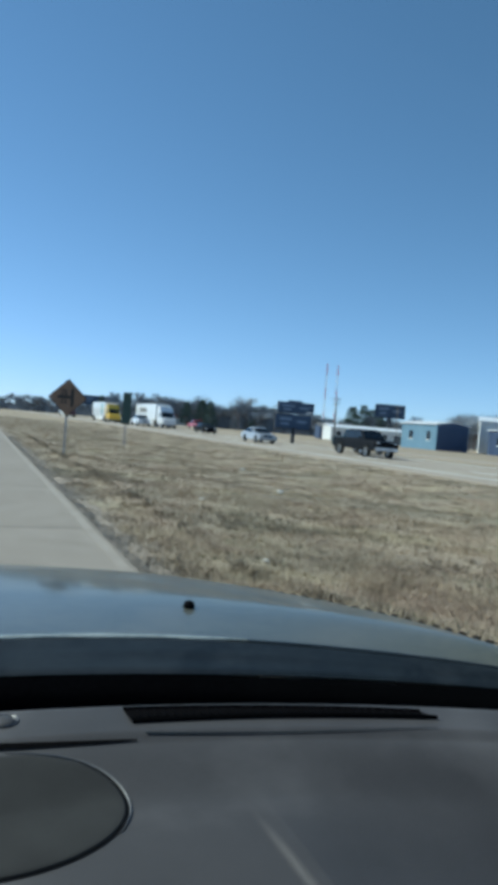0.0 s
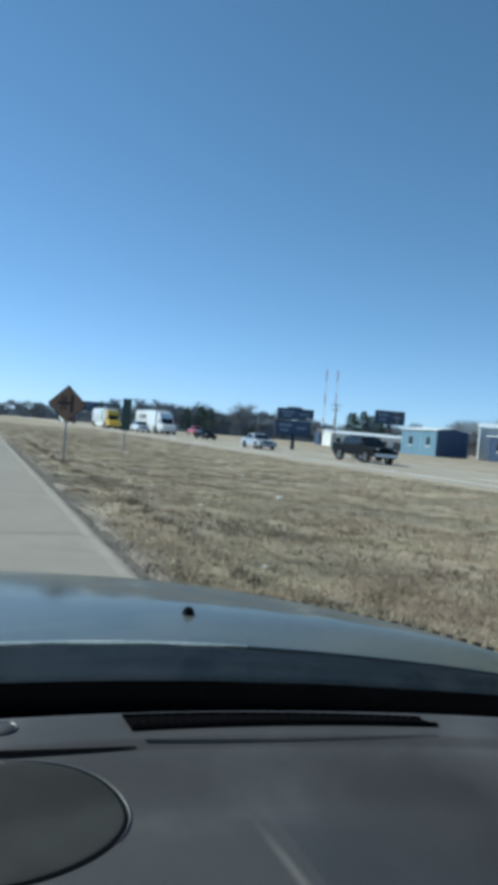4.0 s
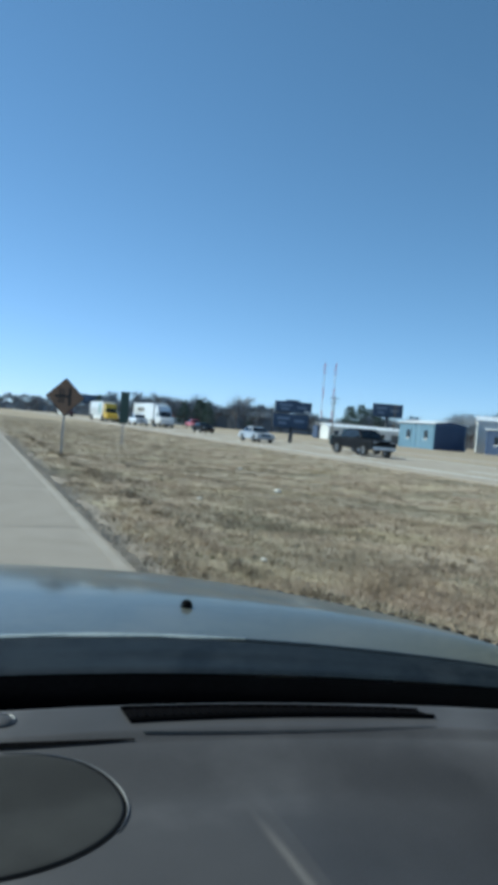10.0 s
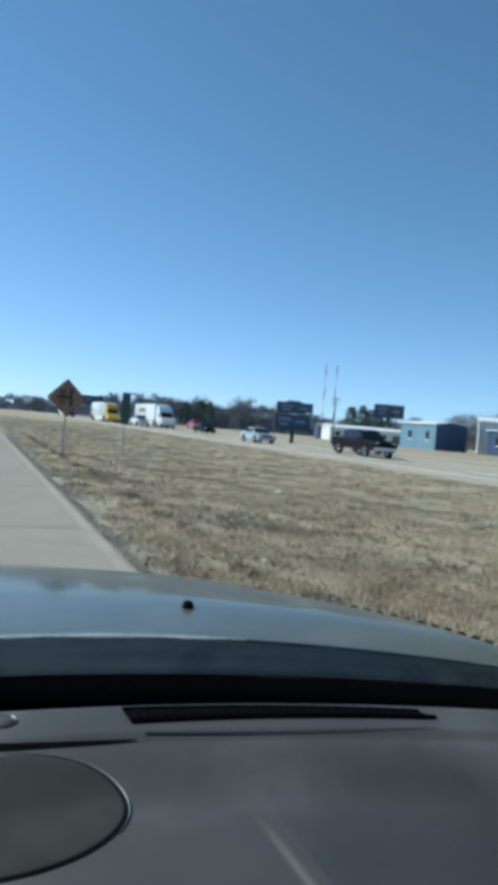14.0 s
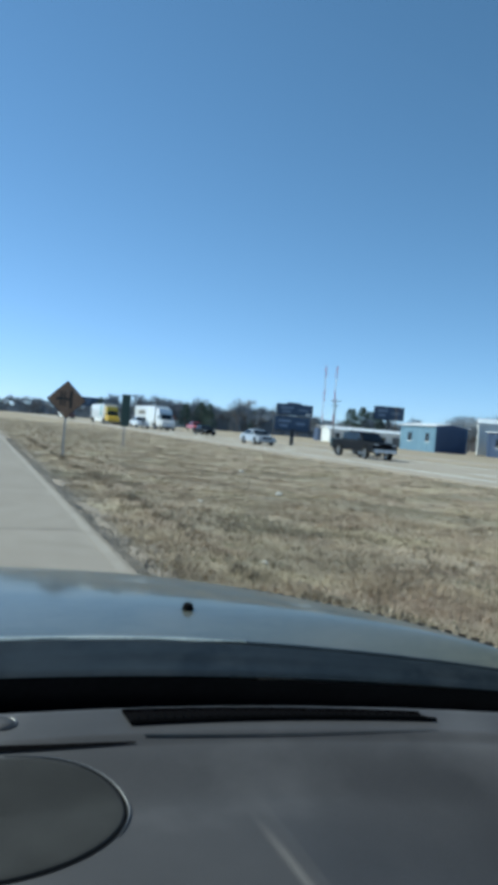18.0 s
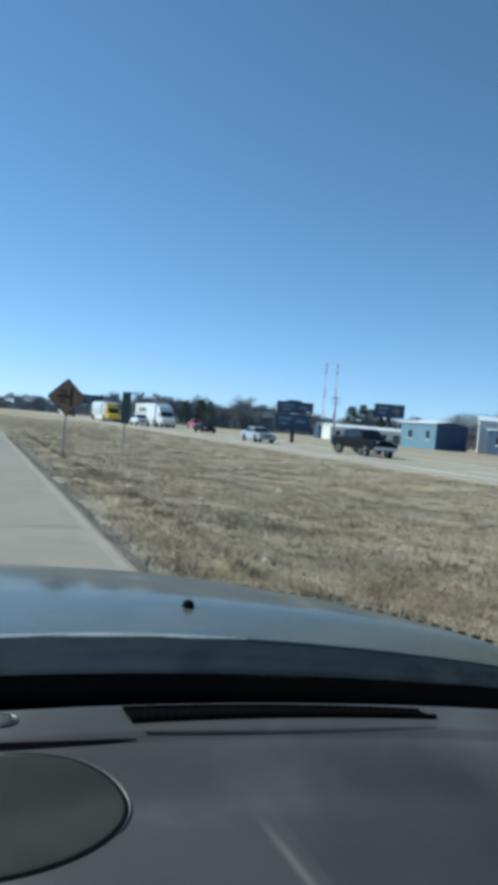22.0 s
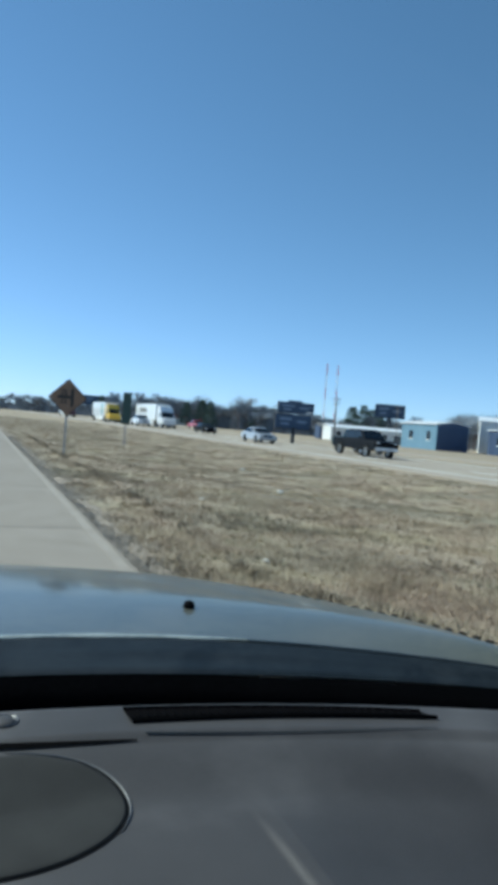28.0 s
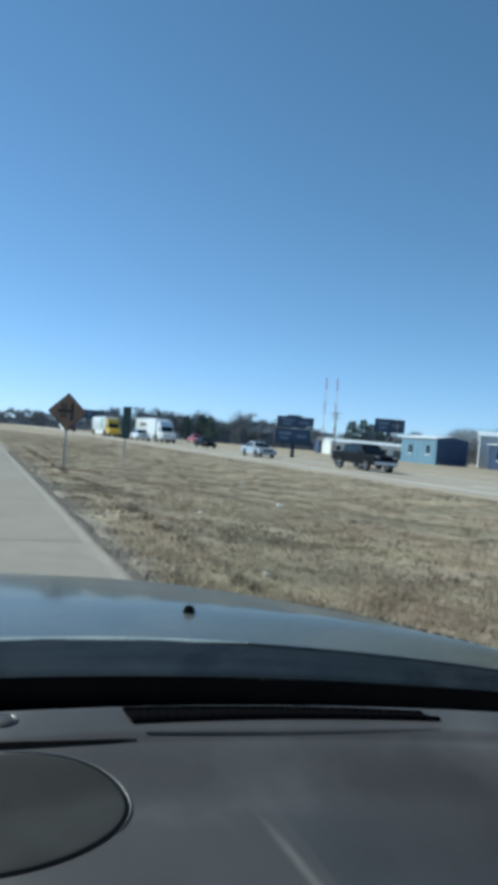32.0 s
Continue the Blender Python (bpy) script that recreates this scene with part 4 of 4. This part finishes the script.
def shed(m, lx, ly, hz, wall, roofm, label, ridge=0.5, windows=0, doors=0, category="building", sidewall=None):
    t = thing("building", m, label, category)
    th = 0.2
    part("wall", boxed(-lx / 2, lx / 2, -ly / 2, -ly / 2 + th, -0.2, hz), wall, t)
    part("wall", boxed(-lx / 2, lx / 2, ly / 2 - th, ly / 2, -0.2, hz), wall, t)
    for s in (-1, 1):
        x0 = s * lx / 2 - (th if s > 0 else 0)
        bm = prism([(-ly / 2 + th, -0.2), (ly / 2 - th, -0.2), (ly / 2 - th, hz), (0, hz + ridge - 0.06), (-ly / 2 + th, hz)], x0, x0 + th)
        part("gable_wall", bm, sidewall or wall, t)
    for s in (-1, 1):
        bm = prism([(s * (ly / 2 + 0.3), hz - 0.05), (0, hz + ridge), (0, hz + ridge + 0.14), (s * (ly / 2 + 0.3), hz + 0.12)], -lx / 2 - 0.3, lx / 2 + 0.3)
        part("roof_slope", bm, roofm, t)
    n = int(lx / 1.5)
    for k in range(n):
        x = -lx / 2 + 0.75 + 1.5 * k
        part("siding_rib", boxed(x - 0.05, x + 0.05, -ly / 2 - 0.05, -ly / 2, 0, hz - 0.1), wall, t)
    for k in range(windows):
        x = -lx / 2 + lx * (k + 0.5) / windows + 0.4
        w = part("window", boxed(x - 0.55, x + 0.55, -ly / 2 - 0.07, -ly / 2 - 0.052, hz * 0.40, hz * 0.72), M_WINDOW, t, "dark window")
        part("window_frame", boxed(x - 0.65, x + 0.65, -ly / 2 - 0.064, -ly / 2 - 0.05, hz * 0.36, hz * 0.40), M_WHITEWALL, w)
    for k in range(doors):
        x = -lx / 2 + lx * (k + 0.5) / doors
        part("roll_door", boxed(x - 1.6, x + 1.6, -ly / 2 - 0.08, -ly / 2 - 0.052, 0, hz * 0.7), M_ROOF, t, "grey roll-up door")
    return t


bx, by = bearing(32.0, 165)
shed(pose(bx, by, -0.05, 0, 0, -14), 22, 10, 2.9, M_WHITEWALL, M_WHITEROOF, "long low white metal building with dark windows", 0.7, windows=8, doors=2)
# navy end wall: the side away from the sun, its shade put into the colour
shed(pose(78.5, 104.0, -0.05, 0, 0, -90), 10.5, 7, 4.6, M_BLUEWALL, M_WHITEROOF, "light blue metal warehouse with a white roof, end wall's shade painted navy", 0.5, windows=2, sidewall=M_NAVYWALL)
shed(pose(96.0, 88.0, -0.05, 0, 0, -90), 9, 30, 4.2, M_NAVYWALL, M_WHITEROOF, "long navy metal workshop with a white roof edge", 0.5, windows=2)
bx, by = bearing(29.6, 170)
shed(pose(bx, by, -0.05, 0, 0, -20), 12, 8, 3.0, M_NAVYWALL, M_ROOF, "dark blue metal shed beyond the frontage road", 0.8, windows=2, doors=1)
bx, by = bearing(31.8, 190)
shed(pose(bx, by, -0.05, 0, 0, -20), 9, 7, 2.8, M_BEIGE, M_ROOF, "small beige house with a grey roof", 1.2, windows=3, category="house")
bx, by = bearing(15.6, 250)
shed(pose(bx, by, -0.05, 0, 0, -30), 10, 7, 2.6, M_WHITEWALL, M_REDROOF, "small white house with a red roof below the trees", 1.0, windows=3, category="house")


def pole(m, h, label):
    t = thing("utility_pole", m, label, "utility pole", "utility poles")
    bm = bmesh.new()
    rod(bm, (0, 0, -0.3), (0, 0, h), 0.16, 0.10, 8)
    part("shaft", bm, M_WOODPOLE, t, smooth=True)
    for z, w in ((h - 0.5, 1.2), (h - 1.5, 0.9)):
        arm = part("crossarm", boxed(-w, w, -0.16, -0.06, z - 0.06, z + 0.06), M_WOODPOLE, t)
        for x in (-w * 0.9, -w * 0.4, w * 0.4, w * 0.9):
            bm = bmesh.new()
            rod(bm, (x, -0.11, z + 0.06), (x, -0.11, z + 0.22), 0.04, 0.03, 6)
            part("insulator", bm, M_STEEL, arm)
    return t


for deg, dist, h in ((29.0, 150, 9.5), (34.0, 165, 9.5), (17.5, 330, 9.5), (24.0, 210, 9.0)):
    x, y = bearing(deg, dist)
    pole(pose(x, y, -0.05, 0, 0, -40), h, "weathered wooden utility pole with crossarms")


def mast(m, h):
    t = thing("radio_mast", m, "thin red and white lattice radio mast far off", "mast", "radio masts")
    n = 6
    for k in range(n):
        bm = bmesh.new()
        z0, z1 = h * k / n, h * (k + 1) / n
        for a in range(3):
            c, s = 0.45 * math.cos(a * math.tau / 3), 0.45 * math.sin(a * math.tau / 3)
            c2, s2 = 0.45 * math.cos((a + 1) * math.tau / 3), 0.45 * math.sin((a + 1) * math.tau / 3)
            rod(bm, (c, s, z0), (c, s, z1), 0.07, 0.07, 4)
            for j in range(5):
                rod(bm, (c, s, z0 + (z1 - z0) * j / 5), (c2, s2, z0 + (z1 - z0) * (j + 1) / 5), 0.04, 0.04, 3)
        part("mast_section", bm, M_MASTRED if k % 2 else M_WHITEWALL, t)
    return t


for deg in (28.0, 28.9):
    x, y = bearing(deg, 420)
    mast(pose(x, y, -0.3, 0, 0, 20), 44)

# diamond warning sign at the verge: a road with a side road that crosses a railway
t = thing("warning_sign", pose(2.92, 24.0, -0.12, 0, 0, -5), "orange-yellow diamond road sign, coloured dark as backlit, on a steel post in the grass", "road sign")
post = part("post", boxed(-0.032, 0.032, 0.0, 0.045, -0.3, 2.55, bevel=0.006), M_STEEL, t, "galvanised steel post")
for z in (1.75, 2.35):
    part("bolt", rod(bmesh.new(), (0, -0.026, z), (0, -0.011, z), 0.014, 0.012, 8), M_STEEL, post)


def diamond(half, y0, y1, lift):
    bm = boxed(-half, half, y0, y1, -half, half, bevel=0.002)
    bmesh.ops.rotate(bm, verts=bm.verts[:], cent=(0, 0, 0), matrix=Matrix.Rotation(radians(45), 3, "Y"))
    bmesh.ops.translate(bm, verts=bm.verts[:], vec=(0, 0, lift))
    return bm


plate = part("plate", diamond(0.46, -0.010, -0.004, 2.05), M_SIGNBLACK, t, "black-edged sign plate")
part("plate_face", diamond(0.435, -0.014, -0.010, 2.05), M_ORANGE, plate, "orange sheeting darkened for its backlit face")
for x0, x1, z0, z1 in ((0.10, 0.20, 1.76, 2.36), (-0.34, 0.10, 2.02, 2.11)):
    part("road_bar", boxed(x0, x1, -0.019, -0.0145, z0, z1), M_SIGNBLACK, plate, "black road symbol")
for x0, x1 in ((-0.20, -0.165), (-0.085, -0.05)):
    part("rail_bar", boxed(x0, x1, -0.019, -0.0145, 1.82, 2.32), M_SIGNBLACK, plate, "black rail symbol")
for k in range(6):
    z = 1.86 + 0.085 * k
    part("tie_bar", boxed(-0.235, -0.015, -0.0195, -0.015, z, z + 0.028), M_SIGNBLACK, plate, "black tie symbol")

# tall dark panel sign on a thin post
t = thing("panel_sign", pose(7.9, 38.2, -0.15, 0, 0, -10), "tall narrow dark green panel sign on a thin post", "road sign")
part("post", rod(bmesh.new(), (0, 0.04, -0.3), (0, 0.04, 2.9), 0.04, 0.04, 8), M_STEEL, t, "thin steel post")
part("panel", boxed(-0.24, 0.24, -0.03, 0.0, 1.15, 2.95, bevel=0.01), M_SIGNGREEN, t, "dark green panel")
for z in (1.5, 2.6):
    part("bracket", boxed(-0.20, 0.20, 0.003, 0.03, z - 0.03, z + 0.03), M_STEEL, t, "steel bracket")

bx, by = bearing(52, 150)
shed(pose(bx, by, -0.05, 0, 0, -40), 60, 22, 6.0, M_WHITEWALL, M_WHITEROOF, "very long white warehouse with a white roof", 1.2, windows=0, doors=6)
# ---------------------------------------------------------------- traffic standing on the roads
def taper(profile, half, top_half, z0, z1, bevel):
    """A side profile drawn out to both sides, leaning inwards from z0 to z1."""
    bm = prism(profile, -half, half)
    for v in bm.verts:
        f = min(1.0, max(0.0, (v.co.z - z0) / (z1 - z0)))
        v.co.x *= 1 + (top_half / half - 1) * f
    bmesh.ops.bevel(bm, geom=bm.edges[:], offset=bevel, segments=2, affect="EDGES", profile=0.6)
    return bm


def glass(points, name, parent):
    """A pane from four corners, 15 mm thick."""
    vs = [Vector(p) for p in points]
    n = (vs[1] - vs[0]).cross(vs[2] - vs[0]).normalized() * 0.015
    both = [tuple(v) for v in vs] + [tuple(v - n) for v in vs]
    return raw(name, both, [(0, 1, 2, 3), (7, 6, 5, 4), (0, 4, 5, 1), (1, 5, 6, 2), (2, 6, 7, 3), (3, 7, 4, 0)], M_WINDOW, parent, "dark glass")


def car(m, paint, label, kind="sedan"):
    """A sedan or a four-door pickup: lower body, leaning cabin with glass, arches, lamps, mirrors, wheels."""
    sedan = kind == "sedan"
    t = thing("car" if sedan else "pickup_truck", m, label, "car" if sedan else "pickup truck")
    if sedan:
        w, wt, zb, zt, r, wy = 0.91, 0.64, 0.92, 1.43, 0.33, (1.42, -1.40)
        low = [(-2.32, 0.28), (2.25, 0.26), (2.38, 0.42), (2.36, 0.60), (2.20, 0.74), (1.60, 0.84), (0.98, 0.92), (-1.55, 0.95), (-2.26, 0.93), (-2.38, 0.80), (-2.40, 0.50)]
        top = [(1.02, 0.88), (0.30, 1.36), (0.0, 1.43), (-0.75, 1.41), (-1.10, 1.32), (-1.75, 0.90)]
        panes = [(0.84, 0.93, 0.22, 1.33, -0.40), (-0.46, 0.93, -0.50, 1.33, -1.40)]
        front, back, lamp_z = 2.33, -2.39, 0.62
    else:
        w, wt, zb, zt, r, wy = 1.0, 0.76, 1.20, 1.92, 0.42, (1.85, -1.80)
        low = [(-2.90, 0.52), (2.80, 0.46), (2.92, 0.62), (2.90, 1.02), (2.74, 1.14), (1.42, 1.22), (-2.84, 1.24), (-2.92, 1.10)]
        top = [(1.42, 1.17), (0.74, 1.84), (0.40, 1.92), (-0.72, 1.92), (-0.98, 1.84), (-1.12, 1.17)]
        panes = [(1.20, 1.27, 0.66, 1.80, 0.10), (0.04, 1.27, 0.04, 1.80, -0.94)]
        front, back, lamp_z = 2.88, -2.91, 0.92
    body = part("body", taper(low, w, w * 0.93, zb * 0.75, zb, 0.05), paint, t)
    cabin = part("cabin", taper(top, w * 0.92, wt, zb, zt, 0.04), paint, t)

    def side_x(z):
        return w * 0.92 + (wt - w * 0.92) * (z - zb) / (zt - zb) + 0.008

    for s in (-1, 1):
        for ya, za, yb, zb_, yc in panes:
            yd = yc + (0.20 if yc < -0.9 else 0.0) * (1 if sedan else 0.3)
            pts = [(s * side_x(za), ya, za), (s * side_x(zb_), yb, zb_), (s * side_x(zb_), yd if yc > -0.9 or sedan else yc + 0.06, zb_), (s * side_x(za), yc, za)]
            glass(pts if s > 0 else pts[::-1], "side_window", cabin)
        for y in wy:
            arch = bmesh.new()
            rod(arch, (s * (w - 0.05), y, r), (s * (w + 0.012), y, r), r * 1.17, r * 1.17, 24)
            part("wheel_arch", arch, M_BLACK, body, "black wheel opening")
            add_wheel(t, s * (w - 0.08), y, r, 0.24)
        part("headlight", boxed(s * w * 0.70 - 0.17, s * w * 0.70 + 0.17, front - 0.14, front + 0.02, lamp_z, lamp_z + 0.16, bevel=0.03), M_LAMP, body, "clear headlight")
        part("tail_lamp", boxed(s * w * 0.80 - 0.12, s * w * 0.80 + 0.12, back - 0.02, back + 0.08, lamp_z + 0.08, lamp_z + 0.26, bevel=0.02), M_REDLENS, body, "red tail lamp")
        part("mirror", boxed(s * (w + 0.06) - 0.08, s * (w + 0.06) + 0.08, top[0][0] - 0.42, top[0][0] - 0.30, zb + 0.06, zb + 0.20, bevel=0.02), paint, cabin)
        part("door_handle", boxed(s * (w * 0.955) - 0.02, s * (w * 0.955) + 0.02, -0.36, -0.20, zb - 0.14, zb - 0.10), M_BOARDBACK, body)
    for (ya, za), (yc, zc), nm in ((top[0], top[1], "windscreen"), (top[-1], top[-2], "rear_window")):
        lo, hi = Vector((0, ya, za)).lerp(Vector((0, yc, zc)), 0.16), Vector((0, ya, za)).lerp(Vector((0, yc, zc)), 0.92)
        o = Vector((0, abs(zc - za) * (1 if ya > 0 else -1), abs(yc - ya))).normalized() * 0.02
        xa, xb = side_x(lo.z) - 0.10, side_x(hi.z) - 0.08
        pts = [Vector((-xa, lo.y, lo.z)) + o, Vector((xa, lo.y, lo.z)) + o, Vector((xb, hi.y, hi.z)) + o, Vector((-xb, hi.y, hi.z)) + o]
        glass(pts if ya > 0 else pts[::-1], nm, cabin)
    part("bumper", boxed(-w * 0.93, w * 0.93, front - 0.06, front + 0.09, 0.34 if sedan else 0.50, 0.50 if sedan else 0.74, bevel=0.04), paint if sedan else M_RIM, body, "front bumper")
    part("grille", boxed(-0.48, 0.48, front - 0.05, front + 0.035, lamp_z - 0.06, lamp_z + 0.14, bevel=0.02), M_BLACK, body, "black grille")
    if not sedan:
        part("bed_liner", boxed(-w * 0.80, w * 0.80, -2.78, -1.22, 1.225, 1.248), M_BLACK, body, "black bed opening")
    return t


car(pose(26.4, 43.0, 0.02, 0, 0, 180), M_CARBLACK, "black pickup truck on the pale opposite carriageway", "pickup")
car(pose(25.6, 112.0, 0.02, 0, 0, 180), M_CARWHITE, "white pickup truck on the opposite carriageway", "pickup")
car(pose(25.6, 61.0, 0.02, 0, 0, 180), M_CARSILVER, "silver sedan on the opposite carriageway")
car(pose(30.4, 92.0, 0.02, 0, 0, 180), M_CARBLACK, "dark sedan on the opposite carriageway")
car(pose(30.4, 50.5, 0.02, 0, 0, 180), M_CARTEAL, "dark teal pickup truck beside a black one", "pickup")
car(pose(42.5, 135.0, 0.02, 0, 0, 180), M_CARRED, "red pickup truck on the frontage road", "pickup")

def van(m, label):
    """A high-roofed panel van with a short sloping nose."""
    t = thing("van", m, label, "van")
    part("body", prism([(-2.9, 0.42), (2.75, 0.42), (2.85, 0.80), (2.65, 1.12), (1.75, 1.32), (0.95, 2.30), (0.70, 2.55), (-2.75, 2.62), (-2.92, 2.45)], -0.98, 0.98, bevel=0.06), M_CARWHITE, t, "white van body")
    part("windscreen", prism([(1.71, 1.40), (1.02, 2.24), (1.07, 2.28), (1.77, 1.44)], -0.84, 0.84), M_WINDOW, t, "dark glass")
    part("grille", boxed(-0.5, 0.5, 2.80, 2.87, 0.62, 0.90), M_BLACK, t, "black grille")
    part("bumper", boxed(-0.95, 0.95, 2.72, 2.92, 0.36, 0.58, bevel=0.03), M_BOARDBACK, t, "dark bumper")
    for s in (-1, 1):
        x0 = s * 0.985
        part("side_window", prism([(0.35, 1.42), (1.55, 1.42), (1.0, 2.10), (0.35, 2.10)], min(x0, x0 + s * 0.01), max(x0, x0 + s * 0.01)), M_WINDOW, t, "dark side glass")
        part("headlight", boxed(s * 0.74 - 0.14, s * 0.74 + 0.14, 2.70, 2.84, 0.82, 1.04, bevel=0.02), M_LAMP, t, "clear headlight")
        part("tail_lamp", boxed(s * 0.90 - 0.06, s * 0.90 + 0.06, -2.95, -2.88, 0.9, 1.3, bevel=0.01), M_REDLENS, t, "red tail lamp")
        part("mirror", boxed(s * 1.12 - 0.09, s * 1.12 + 0.09, 1.45, 1.55, 1.40, 1.72, bevel=0.02), M_BLACK, t, "black side mirror")
        for y in (1.85, -1.75):
            add_wheel(t, s * 0.88, y, 0.36, 0.22)
    return t


# articulated lorries on the opposite carriageway
def semi(m, cab_paint, label, emblem=False):
    t = thing("semi_truck", m, label, "truck", "semi trucks")
    tr = part("trailer", boxed(-1.28, 1.28, -12.0, 3.6, 1.15, 4.05, bevel=0.05), M_CARWHITE, t, "white box trailer")
    part("cab", prism([(4.3, 0.6), (8.6, 0.6), (8.7, 1.5), (7.2, 1.75), (6.6, 2.7), (5.8, 3.6), (4.3, 3.7)], -1.15, 1.15, bevel=0.08), cab_paint, t, "truck cab")
    part("windscreen", prism([(7.18, 1.84), (6.66, 2.62), (6.70, 2.68), (7.24, 1.88)], -0.95, 0.95), M_WINDOW, t, "dark glass")
    for s in (-1, 1):
        x0 = s * 1.16
        part("side_window", prism([(5.9, 1.8), (6.95, 1.8), (6.5, 2.5), (5.9, 2.5)], min(x0, x0 + s * 0.012), max(x0, x0 + s * 0.012)), M_WINDOW, t, "dark side glass")
        part("side_skirt", boxed(s * 1.22 - 0.03, s * 1.22 + 0.03, -8.0, 2.0, 0.45, 1.14), M_WHITEWALL, t)
        if emblem:
            bm = bmesh.new()
            rod(bm, (s * 1.281, 0.4, 2.65), (s * 1.292, 0.4, 2.65), 1.15, 1.15, 32)
            part("emblem", bm, M_TEAL, tr, "round teal emblem")
            part("emblem_band", boxed(s * 1.296 - 0.003, s * 1.296 + 0.003, -0.4, 1.2, 2.55, 2.85), M_CARYELLOW, tr, "yellow band")
        else:
            part("lettering_bar", boxed(s * 1.287 - 0.006, s * 1.287 + 0.006, -8.4, -3.2, 2.55, 3.25), M_ROOF, tr, "grey lettering bar")
        for y in (-11.0, -9.7, 3.4, 4.7, 7.9):
            add_wheel(t, s * 1.05, y, 0.50, 0.30)
    part("rear_door_bar", boxed(-0.04, 0.04, -12.02, -11.995, 1.25, 3.95), M_STEEL, tr)
    part("fuel_tank", boxed(-1.1, 1.1, 5.4, 7.0, 0.35, 0.75, bevel=0.1), M_STEEL, t, "steel fuel tank")
    return t


semi(pose(30.4, 120.0, 0.02, 0, 0, 180), M_CARWHITE, "white semi truck with a white box trailer on the highway")
semi(pose(26.2, 146.0, 0.02, 0, 0, 180), M_CARYELLOW, "yellow semi truck with a white trailer and teal emblem", emblem=True)

semi(pose(26.2, 212.0, 0.02, 0, 0, 180), M_CARMAROON, "dark maroon semi truck with a white box trailer up the road")
van(pose(29.8, 156.0, 0.02, 0, 0, 180), "white high-roofed panel van on the opposite carriageway")

# litter in the grass
for x, y, s in ((3.1, 6.9, 0.05), (7.2, 15.5, 0.10), (4.2, 12.6, 0.06), (9.5, 24.0, 0.10)):
    r = random.Random(int(x * 100))
    bm = bmesh.new()
    bmesh.ops.create_icosphere(bm, subdivisions=2, radius=s)
    for v in bm.verts:
        v.co *= r.uniform(0.65, 1.15)
        v.co.z *= 0.55
    ob = part("litter", bm, M_PAPER)
    ob.location = (x, y, ground_z(x, y) + s * 0.4)
    tagged(ob, "crumpled white scrap of litter lying in dry grass", "litter", "litter")
